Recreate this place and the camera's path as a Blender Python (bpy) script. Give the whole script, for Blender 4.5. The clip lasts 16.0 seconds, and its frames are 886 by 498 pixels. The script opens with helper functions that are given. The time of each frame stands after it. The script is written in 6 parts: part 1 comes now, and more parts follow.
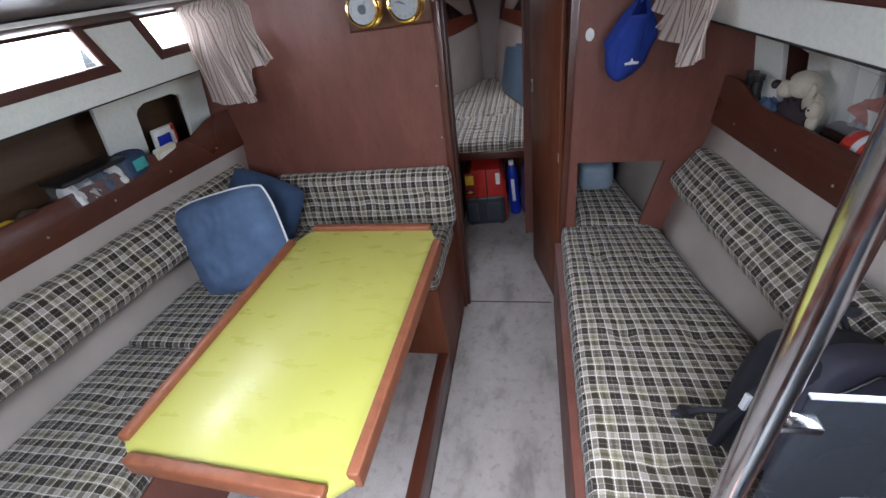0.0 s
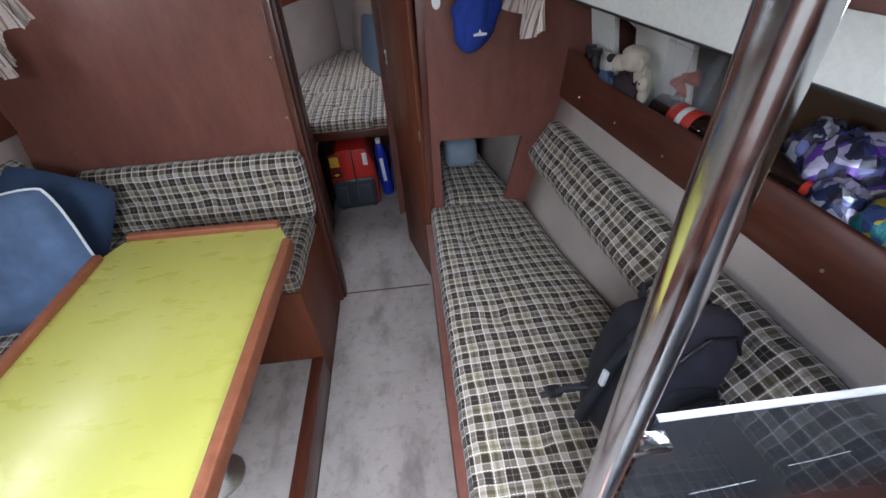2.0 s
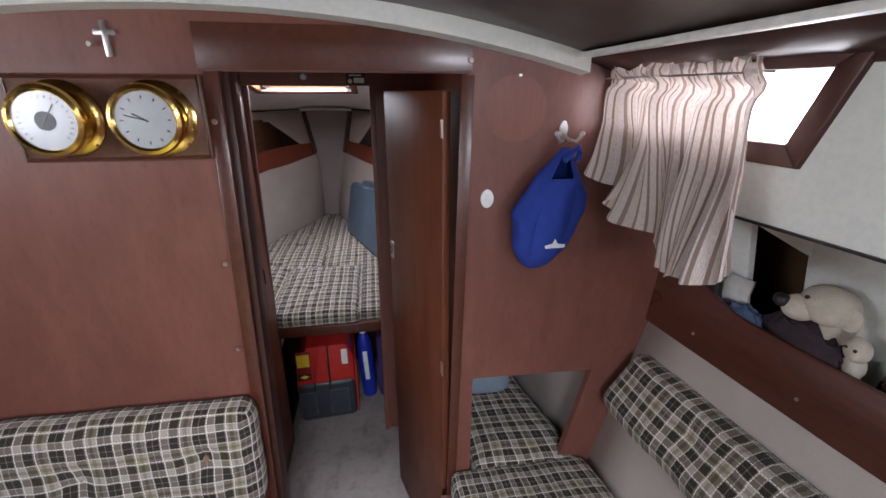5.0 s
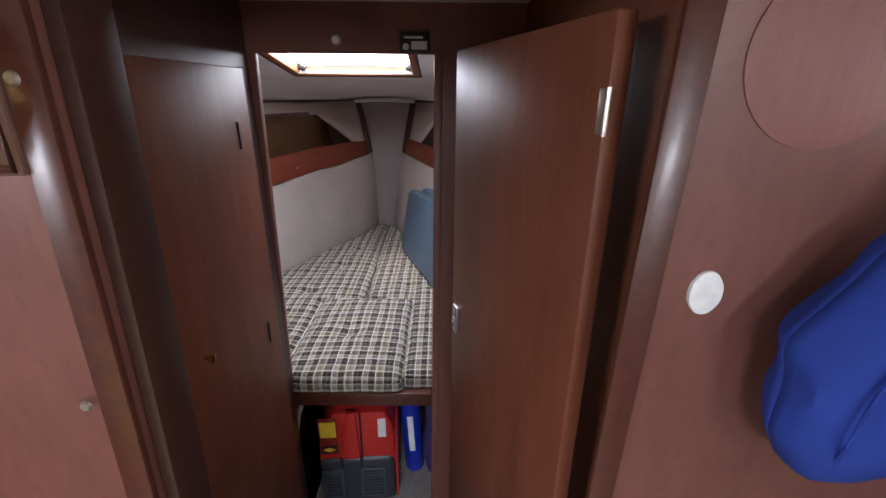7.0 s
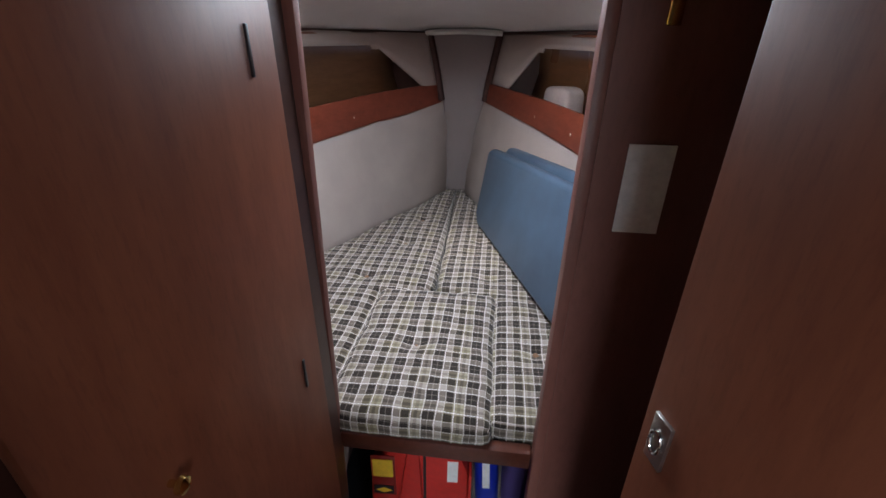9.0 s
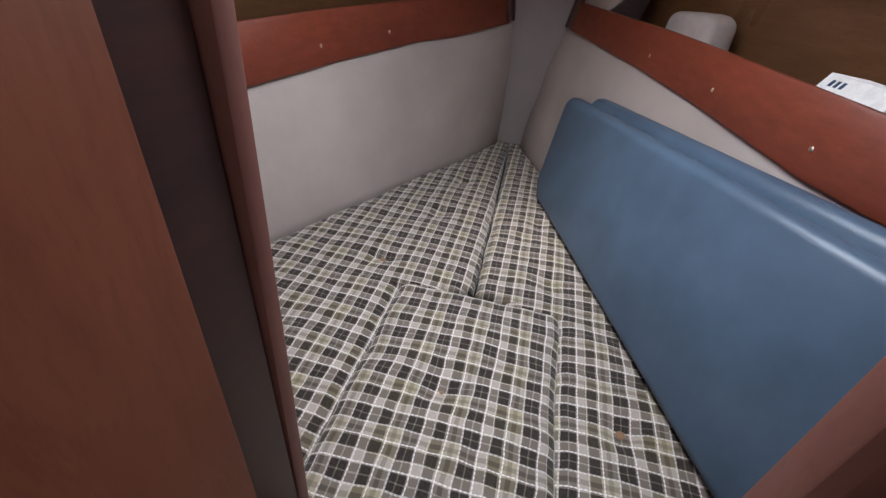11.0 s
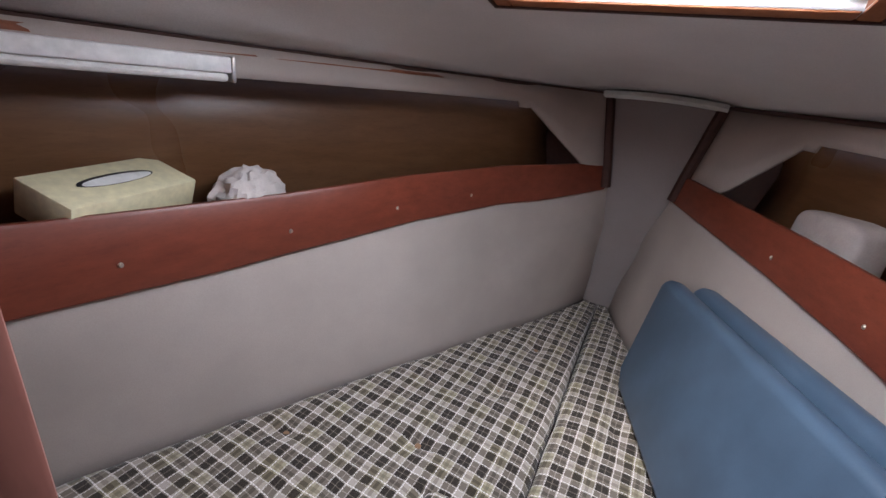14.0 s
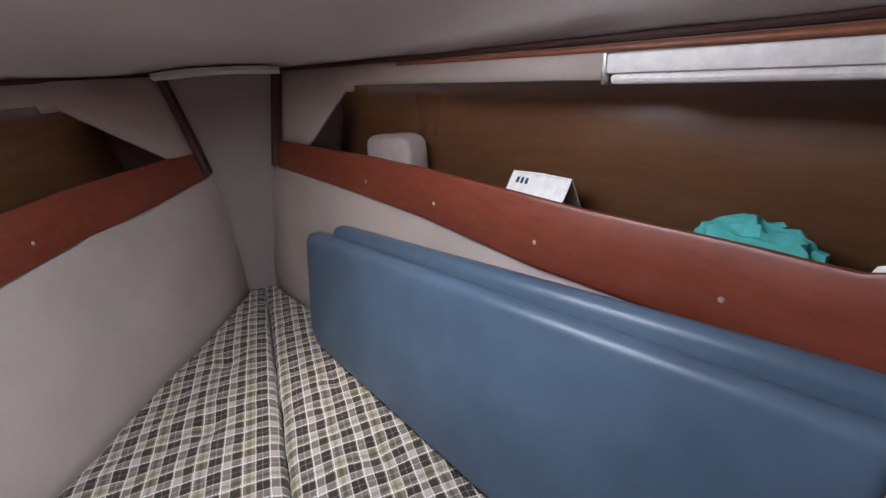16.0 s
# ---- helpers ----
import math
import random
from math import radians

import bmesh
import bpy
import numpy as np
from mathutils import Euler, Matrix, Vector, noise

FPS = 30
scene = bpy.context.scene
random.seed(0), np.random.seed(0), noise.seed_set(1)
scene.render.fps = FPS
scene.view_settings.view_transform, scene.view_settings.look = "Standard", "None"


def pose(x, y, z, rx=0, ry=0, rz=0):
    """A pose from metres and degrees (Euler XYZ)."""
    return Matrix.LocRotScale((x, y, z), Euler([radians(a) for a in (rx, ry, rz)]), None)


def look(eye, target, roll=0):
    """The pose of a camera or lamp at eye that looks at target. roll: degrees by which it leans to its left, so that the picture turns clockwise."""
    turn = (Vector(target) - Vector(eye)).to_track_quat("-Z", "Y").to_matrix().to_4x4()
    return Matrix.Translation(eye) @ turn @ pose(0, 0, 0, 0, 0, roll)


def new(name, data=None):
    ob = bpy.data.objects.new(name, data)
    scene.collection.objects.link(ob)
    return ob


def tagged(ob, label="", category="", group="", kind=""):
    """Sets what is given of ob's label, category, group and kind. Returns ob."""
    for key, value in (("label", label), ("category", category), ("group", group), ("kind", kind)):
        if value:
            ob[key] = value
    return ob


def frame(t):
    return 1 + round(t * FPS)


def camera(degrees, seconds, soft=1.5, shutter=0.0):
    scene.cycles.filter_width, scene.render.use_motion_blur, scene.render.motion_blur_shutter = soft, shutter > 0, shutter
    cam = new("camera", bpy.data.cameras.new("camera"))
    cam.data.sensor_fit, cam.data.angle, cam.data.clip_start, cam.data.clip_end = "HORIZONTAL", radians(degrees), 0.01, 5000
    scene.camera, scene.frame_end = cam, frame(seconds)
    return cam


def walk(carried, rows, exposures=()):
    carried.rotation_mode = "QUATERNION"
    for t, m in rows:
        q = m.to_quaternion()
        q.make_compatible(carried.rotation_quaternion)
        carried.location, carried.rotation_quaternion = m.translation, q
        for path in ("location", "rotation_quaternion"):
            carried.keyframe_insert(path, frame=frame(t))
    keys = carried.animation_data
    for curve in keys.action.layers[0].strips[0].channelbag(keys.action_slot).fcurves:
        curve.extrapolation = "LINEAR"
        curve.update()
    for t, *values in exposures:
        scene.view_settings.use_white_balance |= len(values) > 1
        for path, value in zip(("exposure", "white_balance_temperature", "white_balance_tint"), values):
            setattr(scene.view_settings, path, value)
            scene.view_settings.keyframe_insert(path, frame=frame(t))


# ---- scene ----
cam = camera(92.4, 16.0)
PATH = [
    (0, (0.388, 0.124, 1.684), (-0.037, 1.727, 0.566), -9.2),
    (0.5, (0.408, 0.128, 1.678), (0.132, 1.721, 0.501), -9.2),
    (1, (0.424, 0.139, 1.654), (0.31, 1.719, 0.433), -7.9),
    (1.5, (0.414, 0.187, 1.657), (0.461, 1.74, 0.399), -5.6),
    (2, (0.468, 0.265, 1.641), (0.551, 1.818, 0.383), -4.3),
    (2.5, (0.477, 0.357, 1.629), (0.602, 1.925, 0.394), -3.3),
    (3, (0.441, 0.468, 1.615), (0.617, 2.09, 0.457), -2.9),
    (3.5, (0.386, 0.612, 1.594), (0.644, 2.25, 0.475), -2.6),
    (4, (0.347, 0.734, 1.592), (0.667, 2.406, 0.541), -2.1),
    (4.5, (0.318, 0.851, 1.608), (0.669, 2.637, 0.781), -0.9),
    (5, (0.337, 0.988, 1.618), (0.634, 2.84, 0.923), 0.1),
    (5.2, (0.346, 1.034, 1.614), (0.611, 2.897, 0.937), 0.5),
    (7.3, (0.349, 1.672, 1.541), (0.302, 3.542, 0.835), 0.9),
    (7.5, (0.339, 1.715, 1.532), (0.24, 3.575, 0.802), 1.2),
    (8, (0.294, 1.81, 1.506), (0.056, 3.638, 0.731), 0.3),
    (8.2, (0.27, 1.854, 1.5), (0.036, 3.678, 0.714), 0.5),
    (10.3, (0.12, 2.366, 1.396), (-0.083, 4.039, 0.318), 0.8),
    (10.5, (0.104, 2.404, 1.383), (-0.093, 4.069, 0.292), 1.5),
    (11, (0.077, 2.499, 1.37), (-0.225, 4.119, 0.237), 5.9),
    (11.5, (0.093, 2.582, 1.382), (-0.418, 4.045, 0.118), 6.1),
    (12, (0.1, 2.621, 1.408), (-0.55, 3.825, -0.051), 7.3),
    (12.5, (0.094, 2.66, 1.414), (-0.699, 3.746, -0.066), 4.5),
    (13, (0.097, 2.693, 1.429), (-0.845, 3.853, 0.1), 5.0),
    (13.5, (0.083, 2.706, 1.464), (-0.878, 4.117, 0.423), 8.0),
    (14, (0.085, 2.712, 1.486), (-0.736, 4.376, 0.739), 7.1),
    (14.5, (0.09, 2.712, 1.5), (-0.357, 4.553, 0.862), 4.0),
    (15, (0.106, 2.722, 1.501), (0.1, 4.634, 0.916), 0.7),
    (15.5, (0.114, 2.733, 1.485), (0.482, 4.587, 0.832), -3.1),
    (16, (0.122, 2.709, 1.469), (0.77, 4.432, 0.687), -3.7),
]
EXPOSURES = [(0.0, -0.05, 6150, 14), (1.2, 0.05, 6150, 14), (3.0, -0.05, 6250, 13), (4.0, 0.0, 6300, 13), (5.2, 0.3, 6500, 18), (8.0, 0.6, 6350, 15), (10.5, 0.55, 6300, 13), (11.3, 0.5, 6700, 16), (12.0, 0.45, 7300, 23),
             (12.6, 0.45, 7500, 25), (13.2, 0.55, 7000, 20), (14.0, 0.58, 6300, 15), (14.5, 0.48, 6350, 14), (15.5, 0.52, 6350, 13), (16.0, 0.6, 6450, 15)]
walk(cam, [(t, look(eye, target, roll)) for t, eye, target, roll in PATH], EXPOSURES)

# ---- world and large lights ----
world = bpy.data.worlds.new("sky")
scene.world = world
world.use_nodes = True
wn = world.node_tree.nodes
sky = wn.new("ShaderNodeTexSky")
sky.sky_type, sky.sun_disc = "NISHITA", False
sky.sun_elevation, sky.sun_rotation = radians(48), radians(200)
sky.air_density, sky.dust_density = 1.0, 4.0
world.node_tree.links.new(sky.outputs[0], wn["Background"].inputs[0])
wn["Background"].inputs[1].default_value = 0.15

sun_data = bpy.data.lights.new("sun", "SUN")
sun_data.energy, sun_data.angle, sun_data.color = 1.0, radians(15), (1.0, 0.95, 0.88)
sun = new("sun", sun_data)
sun.matrix_basis = look((0, 0, 8), (1.2, 3.6, 0.0))


def window_light(name, eye, target, w, h, watts, color=(0.90, 0.95, 1.0), spread=180):
    """Daylight that enters by an opening."""
    d = bpy.data.lights.new(name, "AREA")
    d.shape, d.size, d.size_y, d.energy, d.color = "RECTANGLE", w, h, watts, color
    d.spread = radians(spread)
    ob = new(name, d)
    ob.matrix_basis = look(eye, target)
    ob.visible_camera = True
    return ob


window_light("companionway_daylight", (0.25, -0.5, 2.05), (0.2, 0.9, 0.2), 0.8, 0.75, 116, (0.82, 0.92, 1.0))
window_light("window_daylight", (-1.045, 1.04, 1.61), (0.2, 1.1, 1.2), 0.76, 0.16, 14)
window_light("window_daylight", (-1.025, 1.75, 1.61), (0.2, 1.75, 1.2), 0.36, 0.16, 3.5)
window_light("window_daylight", (1.01, 0.95, 1.60), (-0.2, 1.0, 1.2), 0.76, 0.14, 14)
window_light("window_daylight", (0.965, 1.70, 1.60), (-0.2, 1.7, 1.2), 0.44, 0.14, 3)
window_light("hatch_daylight", (0.007, 3.229, 1.692), (0.007, 3.064, 0.692), 0.45, 0.46, 9.8, (0.86, 0.92, 1.0), 176)

# ---- helpers ----
def lerp_table(table, y):
    """Linear reading of a table of (y, value), y ascending."""
    if y <= table[0][0]:
        a, b = table[0], table[1]
    elif y >= table[-1][0]:
        a, b = table[-2], table[-1]
    else:
        for a, b in zip(table, table[1:]):
            if a[0] <= y <= b[0]:
                break
    return a[1] + (b[1] - a[1]) * (y - a[0]) / (b[0] - a[0])


def thing(name, label, category, at=(0, 0, 0), rot=(0, 0, 0), group="", kind=""):
    ob = new(name)
    ob.matrix_basis = pose(*at, *rot)
    ob.empty_display_size = 0.05
    return tagged(ob, label, category, group, kind)


def smooth_by_angle(me, degrees=35):
    me.shade_smooth()
    me.set_sharp_from_angle(angle=radians(degrees))


def mesh_of(name, bm, material, smooth=True):
    me = bpy.data.meshes.new(name)
    bm.normal_update()
    bm.to_mesh(me)
    bm.free()
    me.materials.append(material)
    if smooth:
        smooth_by_angle(me)
    return me


def part(name, bm, material, parent=None, label="", smooth=True):
    ob = new(name, mesh_of(name, bm, material, smooth))
    if parent:
        ob.parent = parent
    return tagged(ob, label)


def solid(name, bm, material, label, category="", kind="", group="", at=None, smooth=True):
    """A thing or piece of the setting that is one mesh."""
    ob = new(name, mesh_of(name, bm, material, smooth))
    if at is not None:
        ob.matrix_basis = at
    return tagged(ob, label, category, group, kind)


def box(x0, x1, y0, y1, z0, z1, bevel=0.0, seg=2, bm=None, m=None):
    bm = bm or bmesh.new()
    made = bmesh.ops.create_cube(bm, size=1)["verts"]
    bmesh.ops.transform(bm, verts=made, matrix=Matrix.Translation(((x0 + x1) / 2, (y0 + y1) / 2, (z0 + z1) / 2)) @ Matrix.Diagonal((x1 - x0, y1 - y0, z1 - z0, 1)))
    if bevel:
        edges = list({e for v in made for e in v.link_edges})
        made = list({v for v in made} | {v for f in bmesh.ops.bevel(bm, geom=edges, offset=bevel, segments=seg, affect="EDGES", profile=0.5)["faces"] for v in f.verts})
    if m is not None:
        bmesh.ops.transform(bm, verts=[v for v in made if v.is_valid], matrix=m)
    return bm


def cyl(r0, r1, z0, z1, seg=24, bm=None, m=None, bevel=0.0):
    """An upright cone or cylinder, or turned by m."""
    bm = bm or bmesh.new()
    made = bmesh.ops.create_cone(bm, cap_ends=True, segments=seg, radius1=r0, radius2=r1, depth=z1 - z0)["verts"]
    bmesh.ops.translate(bm, verts=made, vec=(0, 0, (z0 + z1) / 2))
    if bevel:
        edges = [e for e in bm.edges if all(v in made for v in e.verts) and len(e.link_faces) == 2 and any(len(f.verts) > 4 for f in e.link_faces)]
        made = list({v for v in made if v.is_valid} | {v for f in bmesh.ops.bevel(bm, geom=edges, offset=bevel, segments=2, affect="EDGES", profile=0.5)["faces"] for v in f.verts})
    if m is not None:
        bmesh.ops.transform(bm, verts=[v for v in made if v.is_valid], matrix=m)
    return bm


def lathe(profile, seg=28, bm=None, m=None):
    """A turned body from (radius, height) pairs."""
    bm = bm or bmesh.new()
    rings = []
    for r, z in profile:
        rings.append([bm.verts.new((r * math.cos(2 * math.pi * i / seg), r * math.sin(2 * math.pi * i / seg), z)) for i in range(seg)])
    for a, b in zip(rings, rings[1:]):
        for i in range(seg):
            bm.faces.new((a[i], a[(i + 1) % seg], b[(i + 1) % seg], b[i]))
    bm.faces.new(list(reversed(rings[0])))
    bm.faces.new(rings[-1])
    if m is not None:
        bmesh.ops.transform(bm, verts=[v for r in rings for v in r], matrix=m)
    return bm


def tube(points, r, seg=12, bm=None, closed=False):
    """A bent round bar through points."""
    bm = bm or bmesh.new()
    pts = [Vector(p) for p in points]
    n, rings = len(pts), []
    for i, p in enumerate(pts):
        a = pts[(i - 1) % n] if closed or i > 0 else p
        b = pts[(i + 1) % n] if closed or i < n - 1 else p
        q = (b - a).to_track_quat("Z", "Y").to_matrix()
        rings.append([bm.verts.new(p + q @ Vector((r * math.cos(2 * math.pi * k / seg), r * math.sin(2 * math.pi * k / seg), 0))) for k in range(seg)])
    pairs = list(zip(rings, rings[1:])) + ([(rings[-1], rings[0])] if closed else [])
    for a, b in pairs:
        for k in range(seg):
            bm.faces.new((a[k], a[(k + 1) % seg], b[(k + 1) % seg], b[k]))
    if not closed:
        bm.faces.new(list(reversed(rings[0])))
        bm.faces.new(rings[-1])
    return bm


def prism(outline, depth, m=None, bevel=0.0, bm=None):
    """A flat outline in x, y given thickness along z from 0 to depth."""
    bm = bm or bmesh.new()
    low = [bm.verts.new((x, y, 0)) for x, y in outline]
    high = [bm.verts.new((x, y, depth)) for x, y in outline]
    n = len(outline)
    faces = [bm.faces.new(list(reversed(low))), bm.faces.new(high)]
    for i in range(n):
        faces.append(bm.faces.new((low[i], low[(i + 1) % n], high[(i + 1) % n], high[i])))
    made = low + high
    if bevel:
        edges = list({e for f in faces[:2] for e in f.edges})
        made = list({v for v in made} | {v for f in bmesh.ops.bevel(bm, geom=edges, offset=bevel, segments=2, affect="EDGES", profile=0.5)["faces"] for v in f.verts})
    if m is not None:
        bmesh.ops.transform(bm, verts=[v for v in made if v.is_valid], matrix=m)
    return bm


def loft(rows, bm=None, skip=()):
    """A sheet through rows of points."""
    bm = bm or bmesh.new()
    grid = [[bm.verts.new(p) for p in row] for row in rows]
    for i, (a, b) in enumerate(zip(grid, grid[1:])):
        for j in range(len(a) - 1):
            if (i, j) not in skip:
                bm.faces.new((a[j], b[j], b[j + 1], a[j + 1]))
    return bm


def thick(ob, depth, offset=-1.0):
    mod = ob.modifiers.new("thickness", "SOLIDIFY")
    mod.thickness, mod.offset = depth, offset
    return ob


def rounded_rect(w, h, r, seg=5):
    pts = []
    for cx, cy, a0 in ((w / 2 - r, h / 2 - r, 0), (-w / 2 + r, h / 2 - r, 90), (-w / 2 + r, -h / 2 + r, 180), (w / 2 - r, -h / 2 + r, 270)):
        for k in range(seg + 1):
            a = radians(a0 + 90 * k / seg)
            pts.append((cx + r * math.cos(a), cy + r * math.sin(a)))
    return pts


def cushion_mesh(name, size, material, r=0.03, puff=0.02, tufts=(), warp=None, wrinkle=0.004, cell=0.03, tuft_depth=0.022, seed=0.0):
    """A stuffed cushion: a rounded block with a crown, sewn-in tufts and small folds; warp maps its points."""
    lx, ly, lz = size
    nx, ny, nz = (max(4, int(round(l / cell))) for l in size)
    bm = bmesh.new()
    lookup = {}

    def vert(i, j, k):
        key = (i, j, k)
        if key not in lookup:
            p = Vector((lx * (i / nx - 0.5), ly * (j / ny - 0.5), lz * (k / nz - 0.5)))
            u, v, w = 2 * i / nx - 1, 2 * j / ny - 1, 2 * k / nz - 1
            rr = min(r, lz / 2 - 0.001)
            inner = Vector((max(-lx / 2 + rr, min(lx / 2 - rr, p.x)), max(-ly / 2 + rr, min(ly / 2 - rr, p.y)), max(-lz / 2 + rr, min(lz / 2 - rr, p.z))))
            d = p - inner
            if d.length > rr:
                d = d.normalized() * rr
            q = inner + d
            q.z += w * puff * (1 - u ** 4) * (1 - v ** 4)
            for tx, ty in tufts:
                g = math.exp(-(((p.x - tx) / 0.035) ** 2 + ((p.y - ty) / 0.035) ** 2))
                q.z -= w * tuft_depth * g
            s = Vector((p.x * 9 + seed, p.y * 9, p.z * 9))
            q += wrinkle * noise.noise_vector(s) + 0.5 * wrinkle * noise.noise_vector(s * 2.7)
            lookup[key] = bm.verts.new(warp(q, u, v, w) if warp else q)
        return lookup[key]

    uv = bm.loops.layers.uv.new("UVMap")

    def face(keys, axes):
        f = bm.faces.new([vert(*k) for k in keys])
        rest = {vert(*k): k for k in keys}
        for loop in f.loops:
            i, j, k = rest[loop.vert]
            p = (lx * i / nx, ly * j / ny, lz * k / nz)
            loop[uv].uv = (p[axes[0]] + seed, p[axes[1]] + seed * 0.7)

    for i in range(nx):
        for j in range(ny):
            face(((i, j, nz), (i + 1, j, nz), (i + 1, j + 1, nz), (i, j + 1, nz)), (0, 1))
            face(((i, j, 0), (i, j + 1, 0), (i + 1, j + 1, 0), (i + 1, j, 0)), (0, 1))
    for i in range(nx):
        for k in range(nz):
            face(((i, 0, k), (i + 1, 0, k), (i + 1, 0, k + 1), (i, 0, k + 1)), (0, 2))
            face(((i, ny, k), (i, ny, k + 1), (i + 1, ny, k + 1), (i + 1, ny, k)), (0, 2))
    for j in range(ny):
        for k in range(nz):
            face(((0, j, k), (0, j, k + 1), (0, j + 1, k + 1), (0, j + 1, k)), (2, 1))
            face(((nx, j, k), (nx, j + 1, k), (nx, j + 1, k + 1), (nx, j, k + 1)), (2, 1))
    me = mesh_of(name, bm, material)
    me.shade_smooth()
    return me


def tuft_buttons(ob, tufts, lz, puff, depth, warp=None):
    """Small sewn-in buttons at the bottom of each tuft, on the two broad sides."""
    for tx, ty in tufts:
        for s in (1, -1):
            p = Vector((tx, ty, s * (lz / 2 + puff * 0.9 - depth)))
            m = Matrix.Translation(warp(p, 0, 0, s) if warp else p)
            part("tuft_button", lathe([(0.0085, -0.003), (0.0095, 0.0), (0.0075, 0.003), (0.003, 0.0045)], 12, m=m if s > 0 else m @ pose(0, 0, 0, 180, 0, 0)), BUTTON, ob, "tan sewn-in button")


def cushion(name, label, size, at, material, category="cushion", group="", **shape):
    ob = new(name, cushion_mesh(name, size, material, **shape))
    ob.matrix_basis = at
    tuft_buttons(ob, shape.get("tufts", ()), size[2], shape.get("puff", 0.02), shape.get("tuft_depth", 0.022))
    return tagged(ob, label, category, group)


# ---- materials ----
def material(name, color, rough=0.5, metal=0.0, spec=0.5):
    m = bpy.data.materials.new(name)
    m.use_nodes = True
    b = m.node_tree.nodes["Principled BSDF"]
    b.inputs["Base Color"].default_value = (*color, 1)
    b.inputs["Roughness"].default_value = rough
    b.inputs["Metallic"].default_value = metal
    b.inputs["Specular IOR Level"].default_value = spec
    return m, m.node_tree, b


def node(nt, kind, **values):
    n = nt.nodes.new(kind)
    for key, value in values.items():
        n.inputs[key.replace("_", " ")].default_value = value
    return n


def coords(nt, scale=(1, 1, 1), which="Object"):
    tc = nt.nodes.new("ShaderNodeTexCoord")
    mp = nt.nodes.new("ShaderNodeMapping")
    mp.inputs["Scale"].default_value = scale
    nt.links.new(tc.outputs[which], mp.inputs["Vector"])
    return mp.outputs["Vector"]


def noise_tex(nt, vec, scale, detail=3.0, rough=0.55):
    n = nt.nodes.new("ShaderNodeTexNoise")
    n.inputs["Scale"].default_value, n.inputs["Detail"].default_value, n.inputs["Roughness"].default_value = scale, detail, rough
    nt.links.new(vec, n.inputs["Vector"])
    return n.outputs["Fac"]


def ramp(nt, fac, stops, constant=False):
    r = nt.nodes.new("ShaderNodeValToRGB")
    if constant:
        r.color_ramp.interpolation = "CONSTANT"
    el = r.color_ramp.elements
    while len(el) < len(stops):
        el.new(0.5)
    for e, (p, c) in zip(el, stops):
        e.position = p
        e.color = (*c, 1) if not isinstance(c, float) else (c, c, c, 1)
    nt.links.new(fac, r.inputs["Fac"])
    return r.outputs["Color"]


def mixed(nt, fac, a, b, blend="MIX"):
    n = nt.nodes.new("ShaderNodeMix")
    n.data_type, n.blend_type = "RGBA", blend
    for socket, value in ((n.inputs[0], fac), (n.inputs[6], a), (n.inputs[7], b)):
        if isinstance(value, (int, float)):
            socket.default_value = value
        elif isinstance(value, tuple):
            socket.default_value = (*value, 1)
        else:
            nt.links.new(value, socket)
    return n.outputs[2]


def bump(nt, b, height, strength=0.2, distance=0.002):
    n = nt.nodes.new("ShaderNodeBump")
    n.inputs["Strength"].default_value, n.inputs["Distance"].default_value = strength, distance
    nt.links.new(height, n.inputs["Height"])
    nt.links.new(n.outputs["Normal"], b.inputs["Normal"])


def maths(nt, op, a, b=None):
    n = nt.nodes.new("ShaderNodeMath")
    n.operation = op
    for socket, value in zip(n.inputs, (a, b)):
        if value is None:
            continue
        if isinstance(value, (int, float)):
            socket.default_value = value
        else:
            nt.links.new(value, socket)
    return n.outputs[0]


def wood(name, dark, light, stretch=(14, 14, 1.2), rough=0.35, blotch=0.5, coat=0.0, spec=0.5):
    """Varnished timber with long grain, cloudy figure and small nicks."""
    m, nt, b = material(name, dark, rough, spec=spec)
    grain = noise_tex(nt, coords(nt, stretch), 6.0, 6.0, 0.65)
    fine = noise_tex(nt, coords(nt, tuple(s * 5 for s in stretch)), 8.0, 3.0, 0.6)
    cloud = noise_tex(nt, coords(nt, (1, 1, 0.6)), 2.6, 3.0)
    c = ramp(nt, grain, [(0.3, dark), (0.7, light)])
    c = mixed(nt, maths(nt, "MULTIPLY", cloud, blotch), c, tuple(x * 0.55 for x in dark))
    c = mixed(nt, ramp(nt, fine, [(0.34, 0.22), (0.48, 0.0)]), c, tuple(x * 0.5 for x in dark))
    nt.links.new(c, b.inputs["Base Color"])
    nt.links.new(ramp(nt, cloud, [(0.3, rough - 0.08), (0.7, rough + 0.12)]), b.inputs["Roughness"])
    b.inputs["Coat Weight"].default_value = coat
    b.inputs["Coat Roughness"].default_value = 0.15
    bump(nt, b, fine, 0.08, 0.001)
    return m


MAHOGANY = wood("mahogany_ply", (0.175, 0.060, 0.043), (0.260, 0.098, 0.073), (2.6, 2.6, 0.8), rough=0.46, blotch=0.75)
MAHOGANY_RAIL = wood("mahogany_rail", (0.070, 0.019, 0.011), (0.118, 0.034, 0.019), (10, 1.0, 10), rough=0.33, coat=0.2)
# darker mahogany copy: shade put into the colour; also used for dark beads
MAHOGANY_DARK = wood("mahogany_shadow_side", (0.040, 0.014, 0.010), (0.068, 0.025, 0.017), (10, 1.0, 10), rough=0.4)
MAHOGANY_DOOR = wood("mahogany_door", (0.158, 0.047, 0.024), (0.245, 0.082, 0.042), (4, 4, 0.8), rough=0.45, blotch=0.8, spec=0.2)
BERTH_RAIL = wood("berth_rail_wood", (0.15, 0.030, 0.014), (0.23, 0.052, 0.026), (8, 1.0, 8), rough=0.42)
